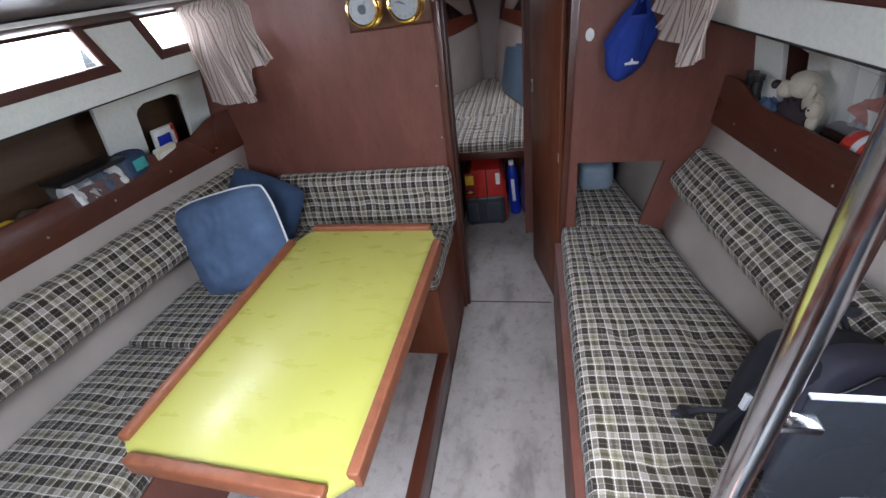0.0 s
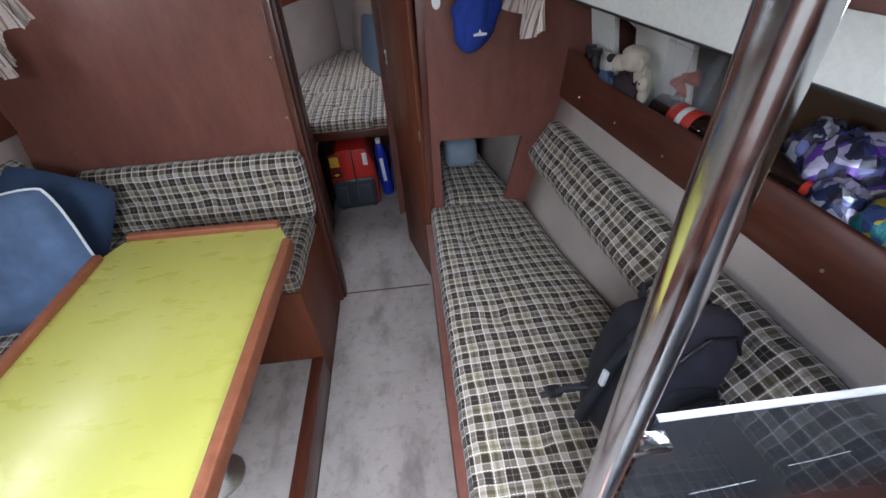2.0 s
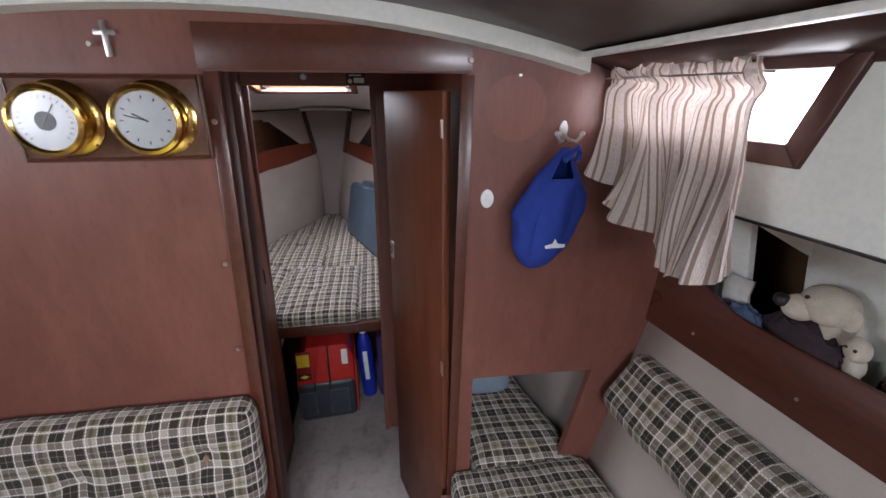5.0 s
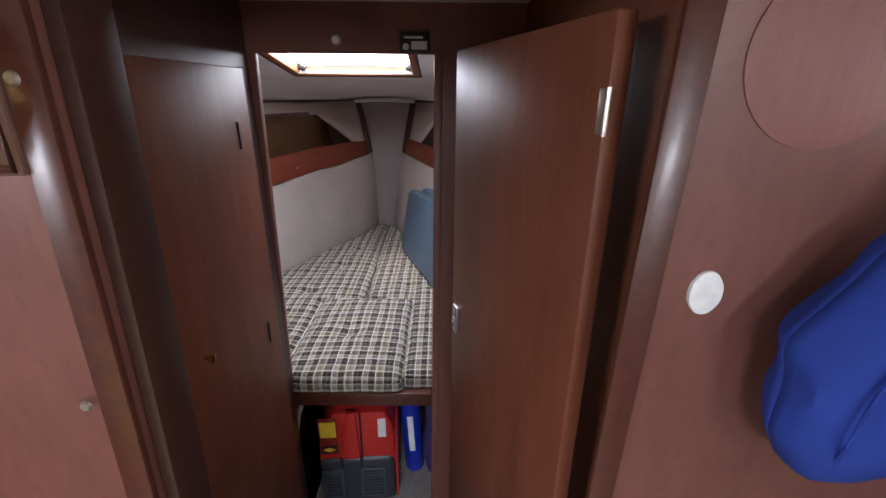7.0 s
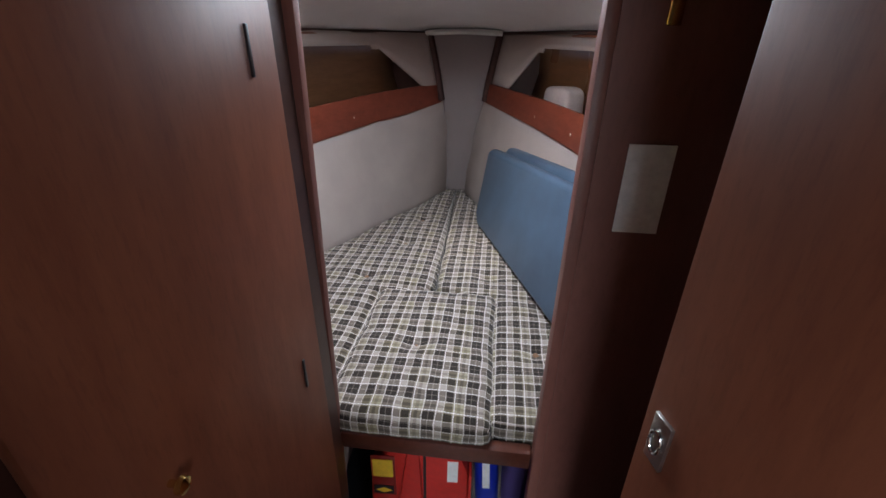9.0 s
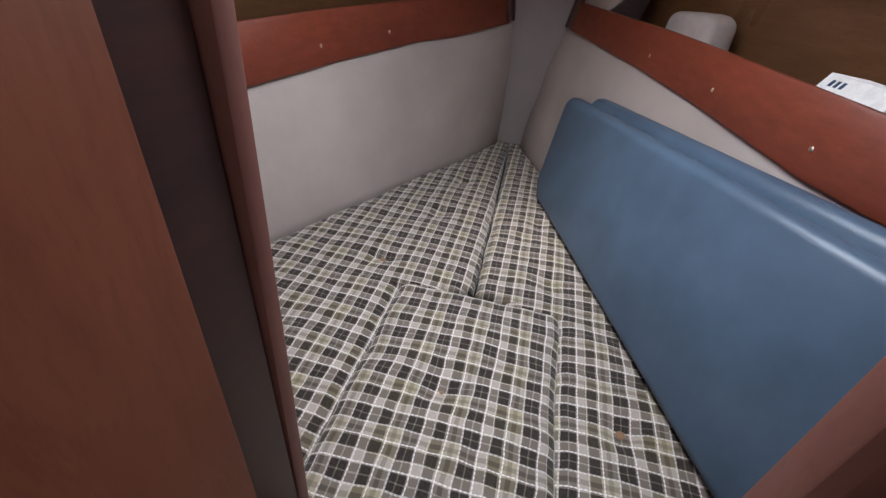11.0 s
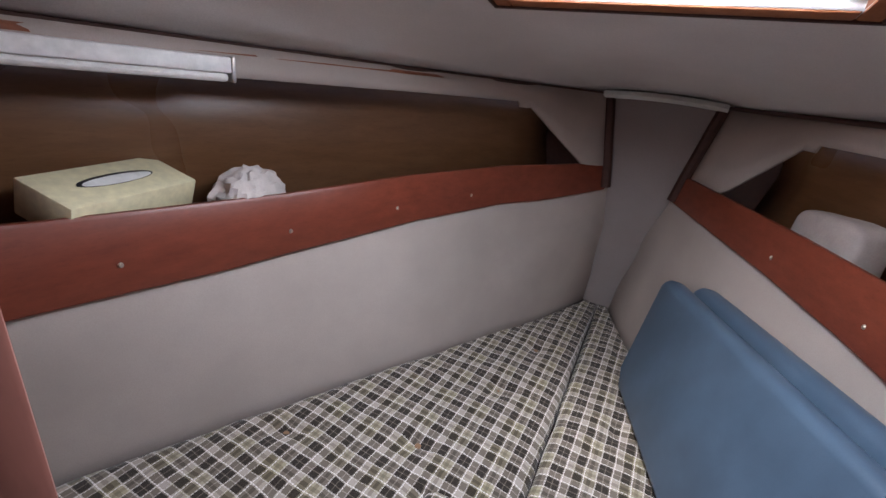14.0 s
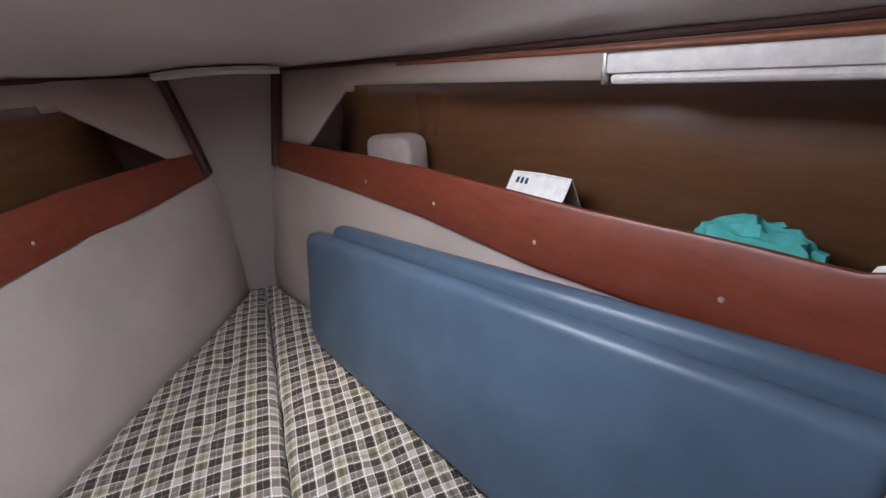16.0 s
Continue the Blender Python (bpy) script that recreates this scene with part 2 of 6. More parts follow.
BOW_LINING = wood("bow_lining_ply", (0.135, 0.064, 0.029), (0.195, 0.096, 0.046), (2.0, 1.0, 8), rough=0.32, blotch=0.35)
# stem vinyl kept darker than the liner: bow shade is in this colour
STEM_VINYL_SHADED = (0.26, 0.225, 0.22)
HULL_LINING = wood("hull_lining_ply", (0.085, 0.046, 0.024), (0.125, 0.070, 0.038), (2.0, 1.0, 8), rough=0.45)
TEAK_EDGE = wood("table_edging", (0.20, 0.062, 0.028), (0.31, 0.105, 0.050), (6, 6, 6), rough=0.4, blotch=0.25)
HATCH_WOOD = wood("hatch_frame_wood", (0.36, 0.13, 0.048), (0.50, 0.20, 0.085), (6, 6, 6), rough=0.45, blotch=0.2)
FRAME_WOOD = wood("window_frame_wood", (0.060, 0.018, 0.012), (0.10, 0.032, 0.020), (4, 1, 4), rough=0.4)


def speckled(name, color, rough, spread=0.12, scale=18.0, fine=260.0, bump_strength=0.1, distance=0.001, spec=0.4):
    """A plain surface with stains at one scale and grain at another."""
    m, nt, b = material(name, color, rough, spec=spec)
    cloud = noise_tex(nt, coords(nt), scale, 4.0)
    grain = noise_tex(nt, coords(nt), fine, 2.0)
    c = ramp(nt, cloud, [(0.3, tuple(x * (1 - spread) for x in color)), (0.7, tuple(min(1, x * (1 + spread)) for x in color))])
    c = mixed(nt, ramp(nt, grain, [(0.35, 0.25), (0.6, 0.0)]), c, tuple(x * 0.75 for x in color))
    nt.links.new(c, b.inputs["Base Color"])
    bump(nt, b, grain, bump_strength, distance)
    return m


GELCOAT = speckled("white_gelcoat", (0.72, 0.74, 0.70), 0.35, 0.05, 3.0, 90.0, 0.04)
HEADLINER = speckled("white_headliner", (0.79, 0.77, 0.75), 0.6, 0.06, 3.5, 300.0, 0.12)
STEM_VINYL = speckled("shaded_grey_stem_vinyl", STEM_VINYL_SHADED, 0.8, 0.08, 4.0, 300.0, 0.15)
LINER = speckled("beige_hull_vinyl", (0.40, 0.345, 0.31), 0.75, 0.10, 4.0, 420.0, 0.25, 0.0008)
CARPET_BASE = (0.33, 0.29, 0.275)
BLUE_VINYL = speckled("blue_leatherette", (0.062, 0.099, 0.146), 0.38, 0.18, 7.0, 500.0, 0.15, 0.0006)
BLUE_CLOTH = speckled("blue_denim_cloth", (0.085, 0.135, 0.235), 0.85, 0.18, 14.0, 700.0, 0.4, 0.001)
NAVY_CLOTH = speckled("navy_cloth", (0.030, 0.055, 0.11), 0.9, 0.15, 14.0, 700.0, 0.4, 0.001)
CAP_BLUE = speckled("royal_blue_cotton", (0.016, 0.042, 0.27), 0.9, 0.12, 20.0, 800.0, 0.3, 0.0006)
BAG_BLACK = speckled("black_nylon", (0.016, 0.017, 0.024), 0.65, 0.25, 20.0, 900.0, 0.5, 0.001)
BAG_GREY = speckled("grey_nylon", (0.055, 0.052, 0.072), 0.6, 0.2, 20.0, 900.0, 0.5, 0.001)
PIPING = speckled("white_piping", (0.70, 0.72, 0.74), 0.7, 0.05, 30.0)
PLUSH = speckled("cream_plush", (0.62, 0.55, 0.45), 0.95, 0.12, 40.0, 500.0, 0.9, 0.003)
PLUSH_DARK = speckled("dark_plush", (0.050, 0.034, 0.042), 0.95, 0.3, 30.0, 500.0, 0.9, 0.003)


def plain(name, color, rough=0.5, metal=0.0):
    m, nt, b = material(name, color, rough, metal)
    n = noise_tex(nt, coords(nt), 60.0, 3.0)
    c = ramp(nt, n, [(0.3, tuple(x * 0.88 for x in color)), (0.7, tuple(min(1, x * 1.08) for x in color))])
    nt.links.new(c, b.inputs["Base Color"])
    nt.links.new(ramp(nt, n, [(0.3, max(0.02, rough - 0.05)), (0.7, rough + 0.06)]), b.inputs["Roughness"])
    return m


BRASS = plain("polished_brass", (0.72, 0.49, 0.16), 0.18, 1.0)
DIAL = speckled("silvered_dial", (0.46, 0.48, 0.50), 0.32, 0.03, 40.0, 900.0, 0.02)
DIAL.node_tree.nodes["Principled BSDF"].inputs["Metallic"].default_value = 0.45
STEEL = plain("stainless_steel", (0.62, 0.62, 0.62), 0.16, 1.0)
ALLOY = plain("dull_alloy", (0.55, 0.54, 0.52), 0.35, 1.0)
BLACK = plain("black_plastic", (0.014, 0.014, 0.016), 0.4)
DARK_GREY = plain("dark_grey_plastic", (0.030, 0.034, 0.042), 0.45)
RED = plain("red_plastic", (0.48, 0.025, 0.018), 0.35)
YELLOW = plain("yellow_label", (0.72, 0.45, 0.03), 0.5)
BLUE = plain("blue_plastic", (0.012, 0.03, 0.36), 0.35)
WHITE = plain("white_paint", (0.78, 0.78, 0.76), 0.45)
PAPER = plain("paper", (0.74, 0.73, 0.70), 0.8)
BUTTON = plain("tan_button", (0.22, 0.12, 0.06), 0.7)
CREAM_CARD = plain("cream_card", (0.68, 0.62, 0.40), 0.7)
TEAL = plain("teal_cloth", (0.06, 0.36, 0.34), 0.9)
ORANGE = plain("orange_wrapper", (0.36, 0.085, 0.05), 0.3)
FOIL = plain("crumpled_foil", (0.42, 0.43, 0.46), 0.3, 0.6)
COLA = plain("dark_bottle", (0.016, 0.008, 0.006), 0.08)
LABEL_RED = plain("red_label", (0.55, 0.045, 0.03), 0.45)
SCREW = plain("screw_cap", (0.42, 0.36, 0.30), 0.35, 0.7)
FLARE_DISC = wood("unfaded_disc", (0.19, 0.060, 0.040), (0.23, 0.078, 0.052), rough=0.45, blotch=0.2)


def glassy(name, color, rough, alpha_mix, tint=(1, 1, 1)):
    """A clear pane: part glass gloss, part straight view through."""
    m, nt, b = material(name, color, rough)
    out = nt.nodes["Material Output"]
    tr = nt.nodes.new("ShaderNodeBsdfTransparent")
    tr.inputs["Color"].default_value = (*tint, 1)
    mx = nt.nodes.new("ShaderNodeMixShader")
    mx.inputs[0].default_value = alpha_mix
    nt.links.new(tr.outputs[0], mx.inputs[1])
    nt.links.new(b.outputs[0], mx.inputs[2])
    nt.links.new(mx.outputs[0], out.inputs["Surface"])
    return m, nt, b, mx


def printed_foil(name, colors):
    """Shiny snack foil with patches of print."""
    m, nt, b = material(name, colors[0], 0.28)
    vor = nt.nodes.new("ShaderNodeTexVoronoi")
    vor.inputs["Scale"].default_value = 42.0
    nt.links.new(coords(nt), vor.inputs["Vector"])
    sep = nt.nodes.new("ShaderNodeSeparateColor")
    nt.links.new(vor.outputs["Color"], sep.inputs[0])
    c = ramp(nt, sep.outputs[0], [(k / len(colors), col) for k, col in enumerate(colors)], True)
    nt.links.new(c, b.inputs["Base Color"])
    b.inputs["Metallic"].default_value = 0.25
    bump(nt, b, noise_tex(nt, coords(nt), 60.0, 4.0), 0.6, 0.004)
    return m


FOIL_BLUE = printed_foil("navy_printed_foil", [(0.02, 0.03, 0.09), (0.42, 0.44, 0.52), (0.03, 0.03, 0.05), (0.10, 0.12, 0.32), (0.30, 0.28, 0.40)])
FOIL_PURPLE = printed_foil("purple_printed_foil", [(0.12, 0.05, 0.34), (0.03, 0.03, 0.06), (0.40, 0.38, 0.55), (0.06, 0.07, 0.20)])
FOIL_TEAL = printed_foil("teal_printed_foil", [(0.03, 0.20, 0.24), (0.05, 0.08, 0.22), (0.30, 0.42, 0.40), (0.42, 0.34, 0.03), (0.03, 0.05, 0.08)])
ACRYLIC, ant, ab, amx = glassy("scratched_acrylic", (0.06, 0.065, 0.075), 0.10, 0.26, (0.68, 0.70, 0.74))
scr = noise_tex(ant, coords(ant, (4, 4, 40)), 5.0, 6.0, 0.7)
ant.links.new(ramp(ant, scr, [(0.5, 0.1), (0.75, 0.42)]), ab.inputs["Roughness"])
PANE, _, _, _ = glassy("window_pane", (0.9, 0.95, 0.97), 0.05, 0.12)
CLEAR, _, _, _ = glassy("clear_plastic", (0.55, 0.58, 0.62), 0.06, 0.11)


def make_carpet():
    m, nt, b = material("grey_carpet", CARPET_BASE, 0.95, spec=0.15)
    stain = noise_tex(nt, coords(nt, (1.6, 0.8, 1)), 4.5, 5.0, 0.6)
    small = noise_tex(nt, coords(nt), 26.0, 4.0, 0.65)
    pile = noise_tex(nt, coords(nt), 420.0, 2.0)
    c = ramp(nt, stain, [(0.32, (0.20, 0.175, 0.165)), (0.47, CARPET_BASE), (0.7, (0.39, 0.345, 0.33))])
    c = mixed(nt, ramp(nt, small, [(0.33, 0.5), (0.47, 0.0)]), c, (0.19, 0.165, 0.155))
    c = mixed(nt, ramp(nt, pile, [(0.3, 0.4), (0.6, 0.0)]), c, (0.20, 0.175, 0.165))
    nt.links.new(c, b.inputs["Base Color"])
    bump(nt, b, pile, 0.5, 0.003)
    return m


CARPET = make_carpet()


def make_laminate():
    m, nt, b = material("lime_laminate", (0.46, 0.50, 0.17), 0.2)
    cloud = noise_tex(nt, coords(nt), 3.0, 4.0)
    weave = noise_tex(nt, coords(nt, (40, 12, 1)), 6.0, 3.0)
    smear = noise_tex(nt, coords(nt, (2, 5, 1)), 5.0, 5.0)
    c = ramp(nt, cloud, [(0.3, (0.425, 0.408, 0.085)), (0.7, (0.475, 0.455, 0.110))])
    c = mixed(nt, ramp(nt, weave, [(0.4, 0.10), (0.6, 0.0)]), c, (0.39, 0.375, 0.07))
    nt.links.new(c, b.inputs["Base Color"])
    nt.links.new(ramp(nt, smear, [(0.3, 0.24), (0.7, 0.38)]), b.inputs["Roughness"])
    b.inputs["Specular IOR Level"].default_value = 0.5
    return m


LAMINATE = make_laminate()


def make_plaid(name="plaid_upholstery", period=0.050, fade=1.0):
    """Woven check: dark pairs of bands on grey-beige, olive tint here and there, raised white threads."""
    m, nt, b = material(name, (0.3, 0.28, 0.25), 0.9, spec=0.2)
    tc = nt.nodes.new("ShaderNodeTexCoord")
    wob = nt.nodes.new("ShaderNodeTexNoise")
    wob.inputs["Scale"].default_value = 18.0
    nt.links.new(tc.outputs["UV"], wob.inputs["Vector"])
    sep = nt.nodes.new("ShaderNodeSeparateXYZ")
    add = nt.nodes.new("ShaderNodeVectorMath")
    add.operation = "MULTIPLY_ADD"
    nt.links.new(wob.outputs["Color"], add.inputs[0])
    add.inputs[1].default_value = (0.006, 0.006, 0)
    nt.links.new(tc.outputs["UV"], add.inputs[2])
    nt.links.new(add.outputs[0], sep.inputs[0])
    bands, lines, tints = [], [], []
    for axis, other, p in (("X", "Y", period), ("Y", "X", period * 1.05)):
        u = maths(nt, "DIVIDE", sep.outputs[axis], p)
        f2 = maths(nt, "FRACT", maths(nt, "DIVIDE", u, 2.0))
        bands.append(ramp(nt, f2, [(0.0, 1.0), (0.125, 0.4), (0.145, 1.0), (0.27, 0.0), (0.50, 1.0), (0.68, 0.0), (0.80, 0.55), (0.88, 0.0)], True))
        line = ramp(nt, f2, [(0.0, 0.0), (0.290, 1.0), (0.316, 0.0), (0.468, 0.55), (0.484, 0.0), (0.712, 1.0), (0.738, 0.0), (0.968, 0.55)], True)
        dash = ramp(nt, maths(nt, "FRACT", maths(nt, "DIVIDE", sep.outputs[other], 0.0078)), [(0.0, 0.4), (0.38, 1.0)], True)
        lines.append(maths(nt, "MULTIPLY", line, dash))
        tints.append(ramp(nt, maths(nt, "FRACT", maths(nt, "DIVIDE", u, 4.0)), [(0.0, 0.2), (0.24, 0.8), (0.5, 0.1), (0.72, 0.65)], True))
    both = maths(nt, "MULTIPLY", bands[0], bands[1])
    one = maths(nt, "MAXIMUM", bands[0], bands[1])
    tint = maths(nt, "MULTIPLY", tints[0], tints[1])
    light = mixed(nt, tint, (0.375 * fade, 0.332 * fade, 0.290 * fade), (0.31 * fade, 0.282 * fade, 0.15 * fade))
    mid = mixed(nt, maths(nt, "MAXIMUM", tint, 0.1), (0.150 * fade, 0.124 * fade, 0.102 * fade), (0.145 * fade, 0.124 * fade, 0.062 * fade))
    dark = mixed(nt, tint, (0.016, 0.012, 0.009), (0.030, 0.023, 0.012))
    c = mixed(nt, one, light, mid)
    c = mixed(nt, both, c, dark)
    weave = nt.nodes.new("ShaderNodeTexWhiteNoise")
    grid = nt.nodes.new("ShaderNodeVectorMath")
    grid.operation = "SNAP"
    grid.inputs[1].default_value = (0.0016, 0.0016, 1)
    nt.links.new(tc.outputs["UV"], grid.inputs[0])
    nt.links.new(grid.outputs[0], weave.inputs["Vector"])
    c = mixed(nt, maths(nt, "MULTIPLY", weave.outputs["Value"], 0.18), c, (0.12, 0.105, 0.09))
    white = maths(nt, "MAXIMUM", lines[0], lines[1])
    c = mixed(nt, maths(nt, "MULTIPLY", white, 0.9), c, (0.74 * fade, 0.70 * fade, 0.67 * fade))
    nt.links.new(c, b.inputs["Base Color"])
    b.inputs["Sheen Weight"].default_value = 0.15
    bump(nt, b, maths(nt, "ADD", weave.outputs["Value"], maths(nt, "MULTIPLY", white, 1.6)), 0.35, 0.0012)
    return m


PLAID = make_plaid()


def make_curtain():
    m, nt, b = material("striped_curtain", (0.45, 0.38, 0.34), 0.9, spec=0.2)
    tc = nt.nodes.new("ShaderNodeTexCoord")
    sep = nt.nodes.new("ShaderNodeSeparateXYZ")
    nt.links.new(tc.outputs["UV"], sep.inputs[0])
    u = maths(nt, "FRACT", maths(nt, "MULTIPLY", sep.outputs["X"], 13.0))
    stripes = ramp(nt, u, [(0.0, (0.60, 0.52, 0.47)), (0.12, (0.25, 0.175, 0.145)), (0.18, (0.64, 0.56, 0.52)), (0.34, (0.27, 0.20, 0.165)), (0.42, (0.66, 0.57, 0.54)),
                           (0.6, (0.27, 0.195, 0.16)), (0.65, (0.56, 0.47, 0.42)), (0.82, (0.30, 0.22, 0.18)), (0.9, (0.64, 0.56, 0.54))], True)
    thread = noise_tex(nt, coords(nt, (260, 10, 1), "UV"), 4.0, 3.0)
    c = mixed(nt, ramp(nt, thread, [(0.35, 0.45), (0.6, 0.0)]), stripes, (0.22, 0.17, 0.14))
    nt.links.new(c, b.inputs["Base Color"])
    out = nt.nodes["Material Output"]
    tl = nt.nodes.new("ShaderNodeBsdfTranslucent")
    nt.links.new(c, tl.inputs["Color"])
    mx = nt.nodes.new("ShaderNodeMixShader")
    mx.inputs[0].default_value = 0.24
    nt.links.new(b.outputs[0], mx.inputs[1])
    nt.links.new(tl.outputs[0], mx.inputs[2])
    nt.links.new(mx.outputs[0], out.inputs["Surface"])
    bump(nt, b, thread, 0.3, 0.001)
    return m


CURTAIN = make_curtain()

# ---- plan ----
AFT, YA, YB = -0.75, 1.955, 2.70
S_BERTH = [(-0.75, 1.24), (0.45, 1.19), (1.06, 1.12), (1.255, 1.09), (1.52, 1.02), (2.04, 0.94), (2.6, 0.80)]
P_BERTH = [(-0.75, -1.36), (0.6, -1.26), (1.01, -1.22), (1.45, -1.175), (2.0, -1.11)]
S_RAIL = [(-0.75, 1.33), (0.45, 1.25), (0.97, 1.205), (1.45, 1.141), (1.96, 1.079)]
P_RAIL = [(-0.75, -1.33), (0.88, -1.20), (1.41, -1.13), (1.955, -1.02)]
V_CENTRE = -0.03
VZ, HATCH_SLOPE = 1.151, 0.165
V_RAIL = {1: [(2.76, 0.75), (3.06, 0.675), (3.364, 0.566), (3.669, 0.452), (3.9, 0.335), (4.31, 0.128)],
          -1: [(2.76, -0.800), (3.0, -0.738), (3.35, -0.640), (3.7, -0.512), (4.0, -0.355), (4.31, -0.100)]}
V_RAIL_LOW = {1: [(2.76, 1.088), (3.37, 1.088), (3.65, 1.118), (3.9, 1.15), (4.31, 1.185)], -1: [(2.76, 1.046), (3.25, 1.055), (3.6, 1.085), (4.12, 1.14), (4.31, 1.18)]}
V_RAIL_TOP = {1: [(2.76, 1.222), (3.3, 1.225), (3.64, 1.243), (3.85, 1.258), (4.31, 1.275)], -1: [(2.76, 1.20), (3.36, 1.203), (3.75, 1.23), (4.31, 1.272)]}
V_BERTH = [(2.76, 0.845), (3.055, 0.715), (3.23, 0.635), (3.508, 0.505), (3.9, 0.325), (4.2, 0.172), (4.56, 0.02)]
SALOON_YS = [AFT + i * (YA - AFT) / 18 for i in range(19)]
V_YS = [2.762, 2.9, 3.05, 3.2, 3.35, 3.5, 3.65, 3.8, 3.95, 4.1, 4.2, 4.31]

# ---- saloon shell ----
solid("floor", box(-0.02, 0.62, AFT, 3.4, -0.03, 0.0), CARPET, "worn grey carpet on the cabin sole", "floor", "structure")
solid("floor", box(-1.3, -0.075, AFT, 1.60, -0.03, 0.13), CARPET, "grey carpet under the dinette table", "floor", "structure")
solid("trim", box(-0.075, -0.021, AFT, 1.468, -0.03, 0.142, 0.006), MAHOGANY_RAIL, "wooden lip along the carpeted sole", "trim", "structure")
solid("floor", box(-0.15, -0.02, 1.94, 3.4, -0.03, 0.0), CARPET, "grey carpet along the edge of the passage", "floor", "structure")
solid("trim", box(0.0, 0.47, 1.988, 1.996, 0.0005, 0.003, 0.001), FRAME_WOOD, "join between two lengths of carpet", "trim", "structure")

for side, berth, rail, zr in ((1, S_BERTH, S_RAIL, 1.007), (-1, P_BERTH, P_RAIL, 1.06)):
    word = "starboard" if side > 0 else "port"
    rows = []
    for y in SALOON_YS:
        b, r = lerp_table(berth, y), lerp_table(rail, y)
        rows.append([(b - 0.25 * side, y, 0.0), (b, y, 0.45), (b + (r - b) * 0.45 + 0.016 * side, y, 0.75), (r + 0.010 * side, y, zr - 0.01), (r + 0.022 * side, y, zr + 0.03)])
    thick(solid("wall_" + word, loft(rows), LINER, "beige vinyl hull lining behind the " + word + " seats", "wall", "structure"), 0.006, -1.0 if side < 0 else 1.0)
    # shelf, ply lining behind it, side deck over it
    shelf = [[(lerp_table(rail, y) + 0.012 * side, y, zr + 0.075), (lerp_table(rail, y) + 0.30 * side, y, zr + 0.075)] for y in SALOON_YS]
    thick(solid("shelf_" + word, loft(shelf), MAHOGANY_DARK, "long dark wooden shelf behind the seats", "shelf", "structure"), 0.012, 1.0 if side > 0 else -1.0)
    back = [[(lerp_table(rail, y) + 0.24 * side, y, zr + 0.04), (lerp_table(rail, y) + 0.28 * side, y, 1.25), (lerp_table(rail, y) + 0.25 * side, y, 1.47)] for y in SALOON_YS]
    thick(solid("wall_" + word + "_upper", loft(back), HULL_LINING, "brown ply lining of the hull above the shelf", "wall", "structure"), 0.01, 1.0)


def cabin_x(y, side):
    return (0.93 if side > 0 else -0.97) + side * (0.11 if side > 0 else 0.08) * (1.5 - y)


def bend_to_side(bm, side):
    """Lays a piece drawn as (along, up, outward) on the cabin side."""
    for v in bm.verts:
        a, b, c = v.co
        v.co = (cabin_x(a, side) + side * c, a, b)
    if side > 0:
        bmesh.ops.reverse_faces(bm, faces=bm.faces[:])
    return bm


def window_frame(side, quad, w, parent):
    """Four mitred bars round a slanted pane; quad: corners of the opening in (along, up)."""
    cx, cz = sum(q[0] for q in quad) / 4, sum(q[1] for q in quad) / 4
    outer = []
    for i in range(4):
        p0, p1, p2 = Vector(quad[i - 1]), Vector(quad[i]), Vector(quad[(i + 1) % 4])
        n1 = Vector(((p1 - p0).y, -(p1 - p0).x)).normalized()
        n2 = Vector(((p2 - p1).y, -(p2 - p1).x)).normalized()
        if n1.dot(p1 - Vector((cx, cz))) < 0:
            n1, n2 = -n1, -n2
        d = (n1 + n2).normalized()
        outer.append(p1 + d * (w / max(0.4, d.dot(n1))))
    for i in range(4):
        j = (i + 1) % 4
        bm = prism([quad[i], quad[j], tuple(outer[j]), tuple(outer[i])], 0.026, Matrix.Translation((0, 0, -0.010)), 0.003)
        bmesh.ops.recalc_face_normals(bm, faces=bm.faces[:])
        part("window_frame", bend_to_side(bm, side), FRAME_WOOD, parent)
    pane = prism(quad, 0.004, Matrix.Translation((0, 0, 0.012)))
    bmesh.ops.recalc_face_normals(pane, faces=pane.faces[:])
    ob = part("pane", bend_to_side(pane, side), PANE, parent)
    ob.visible_shadow = False


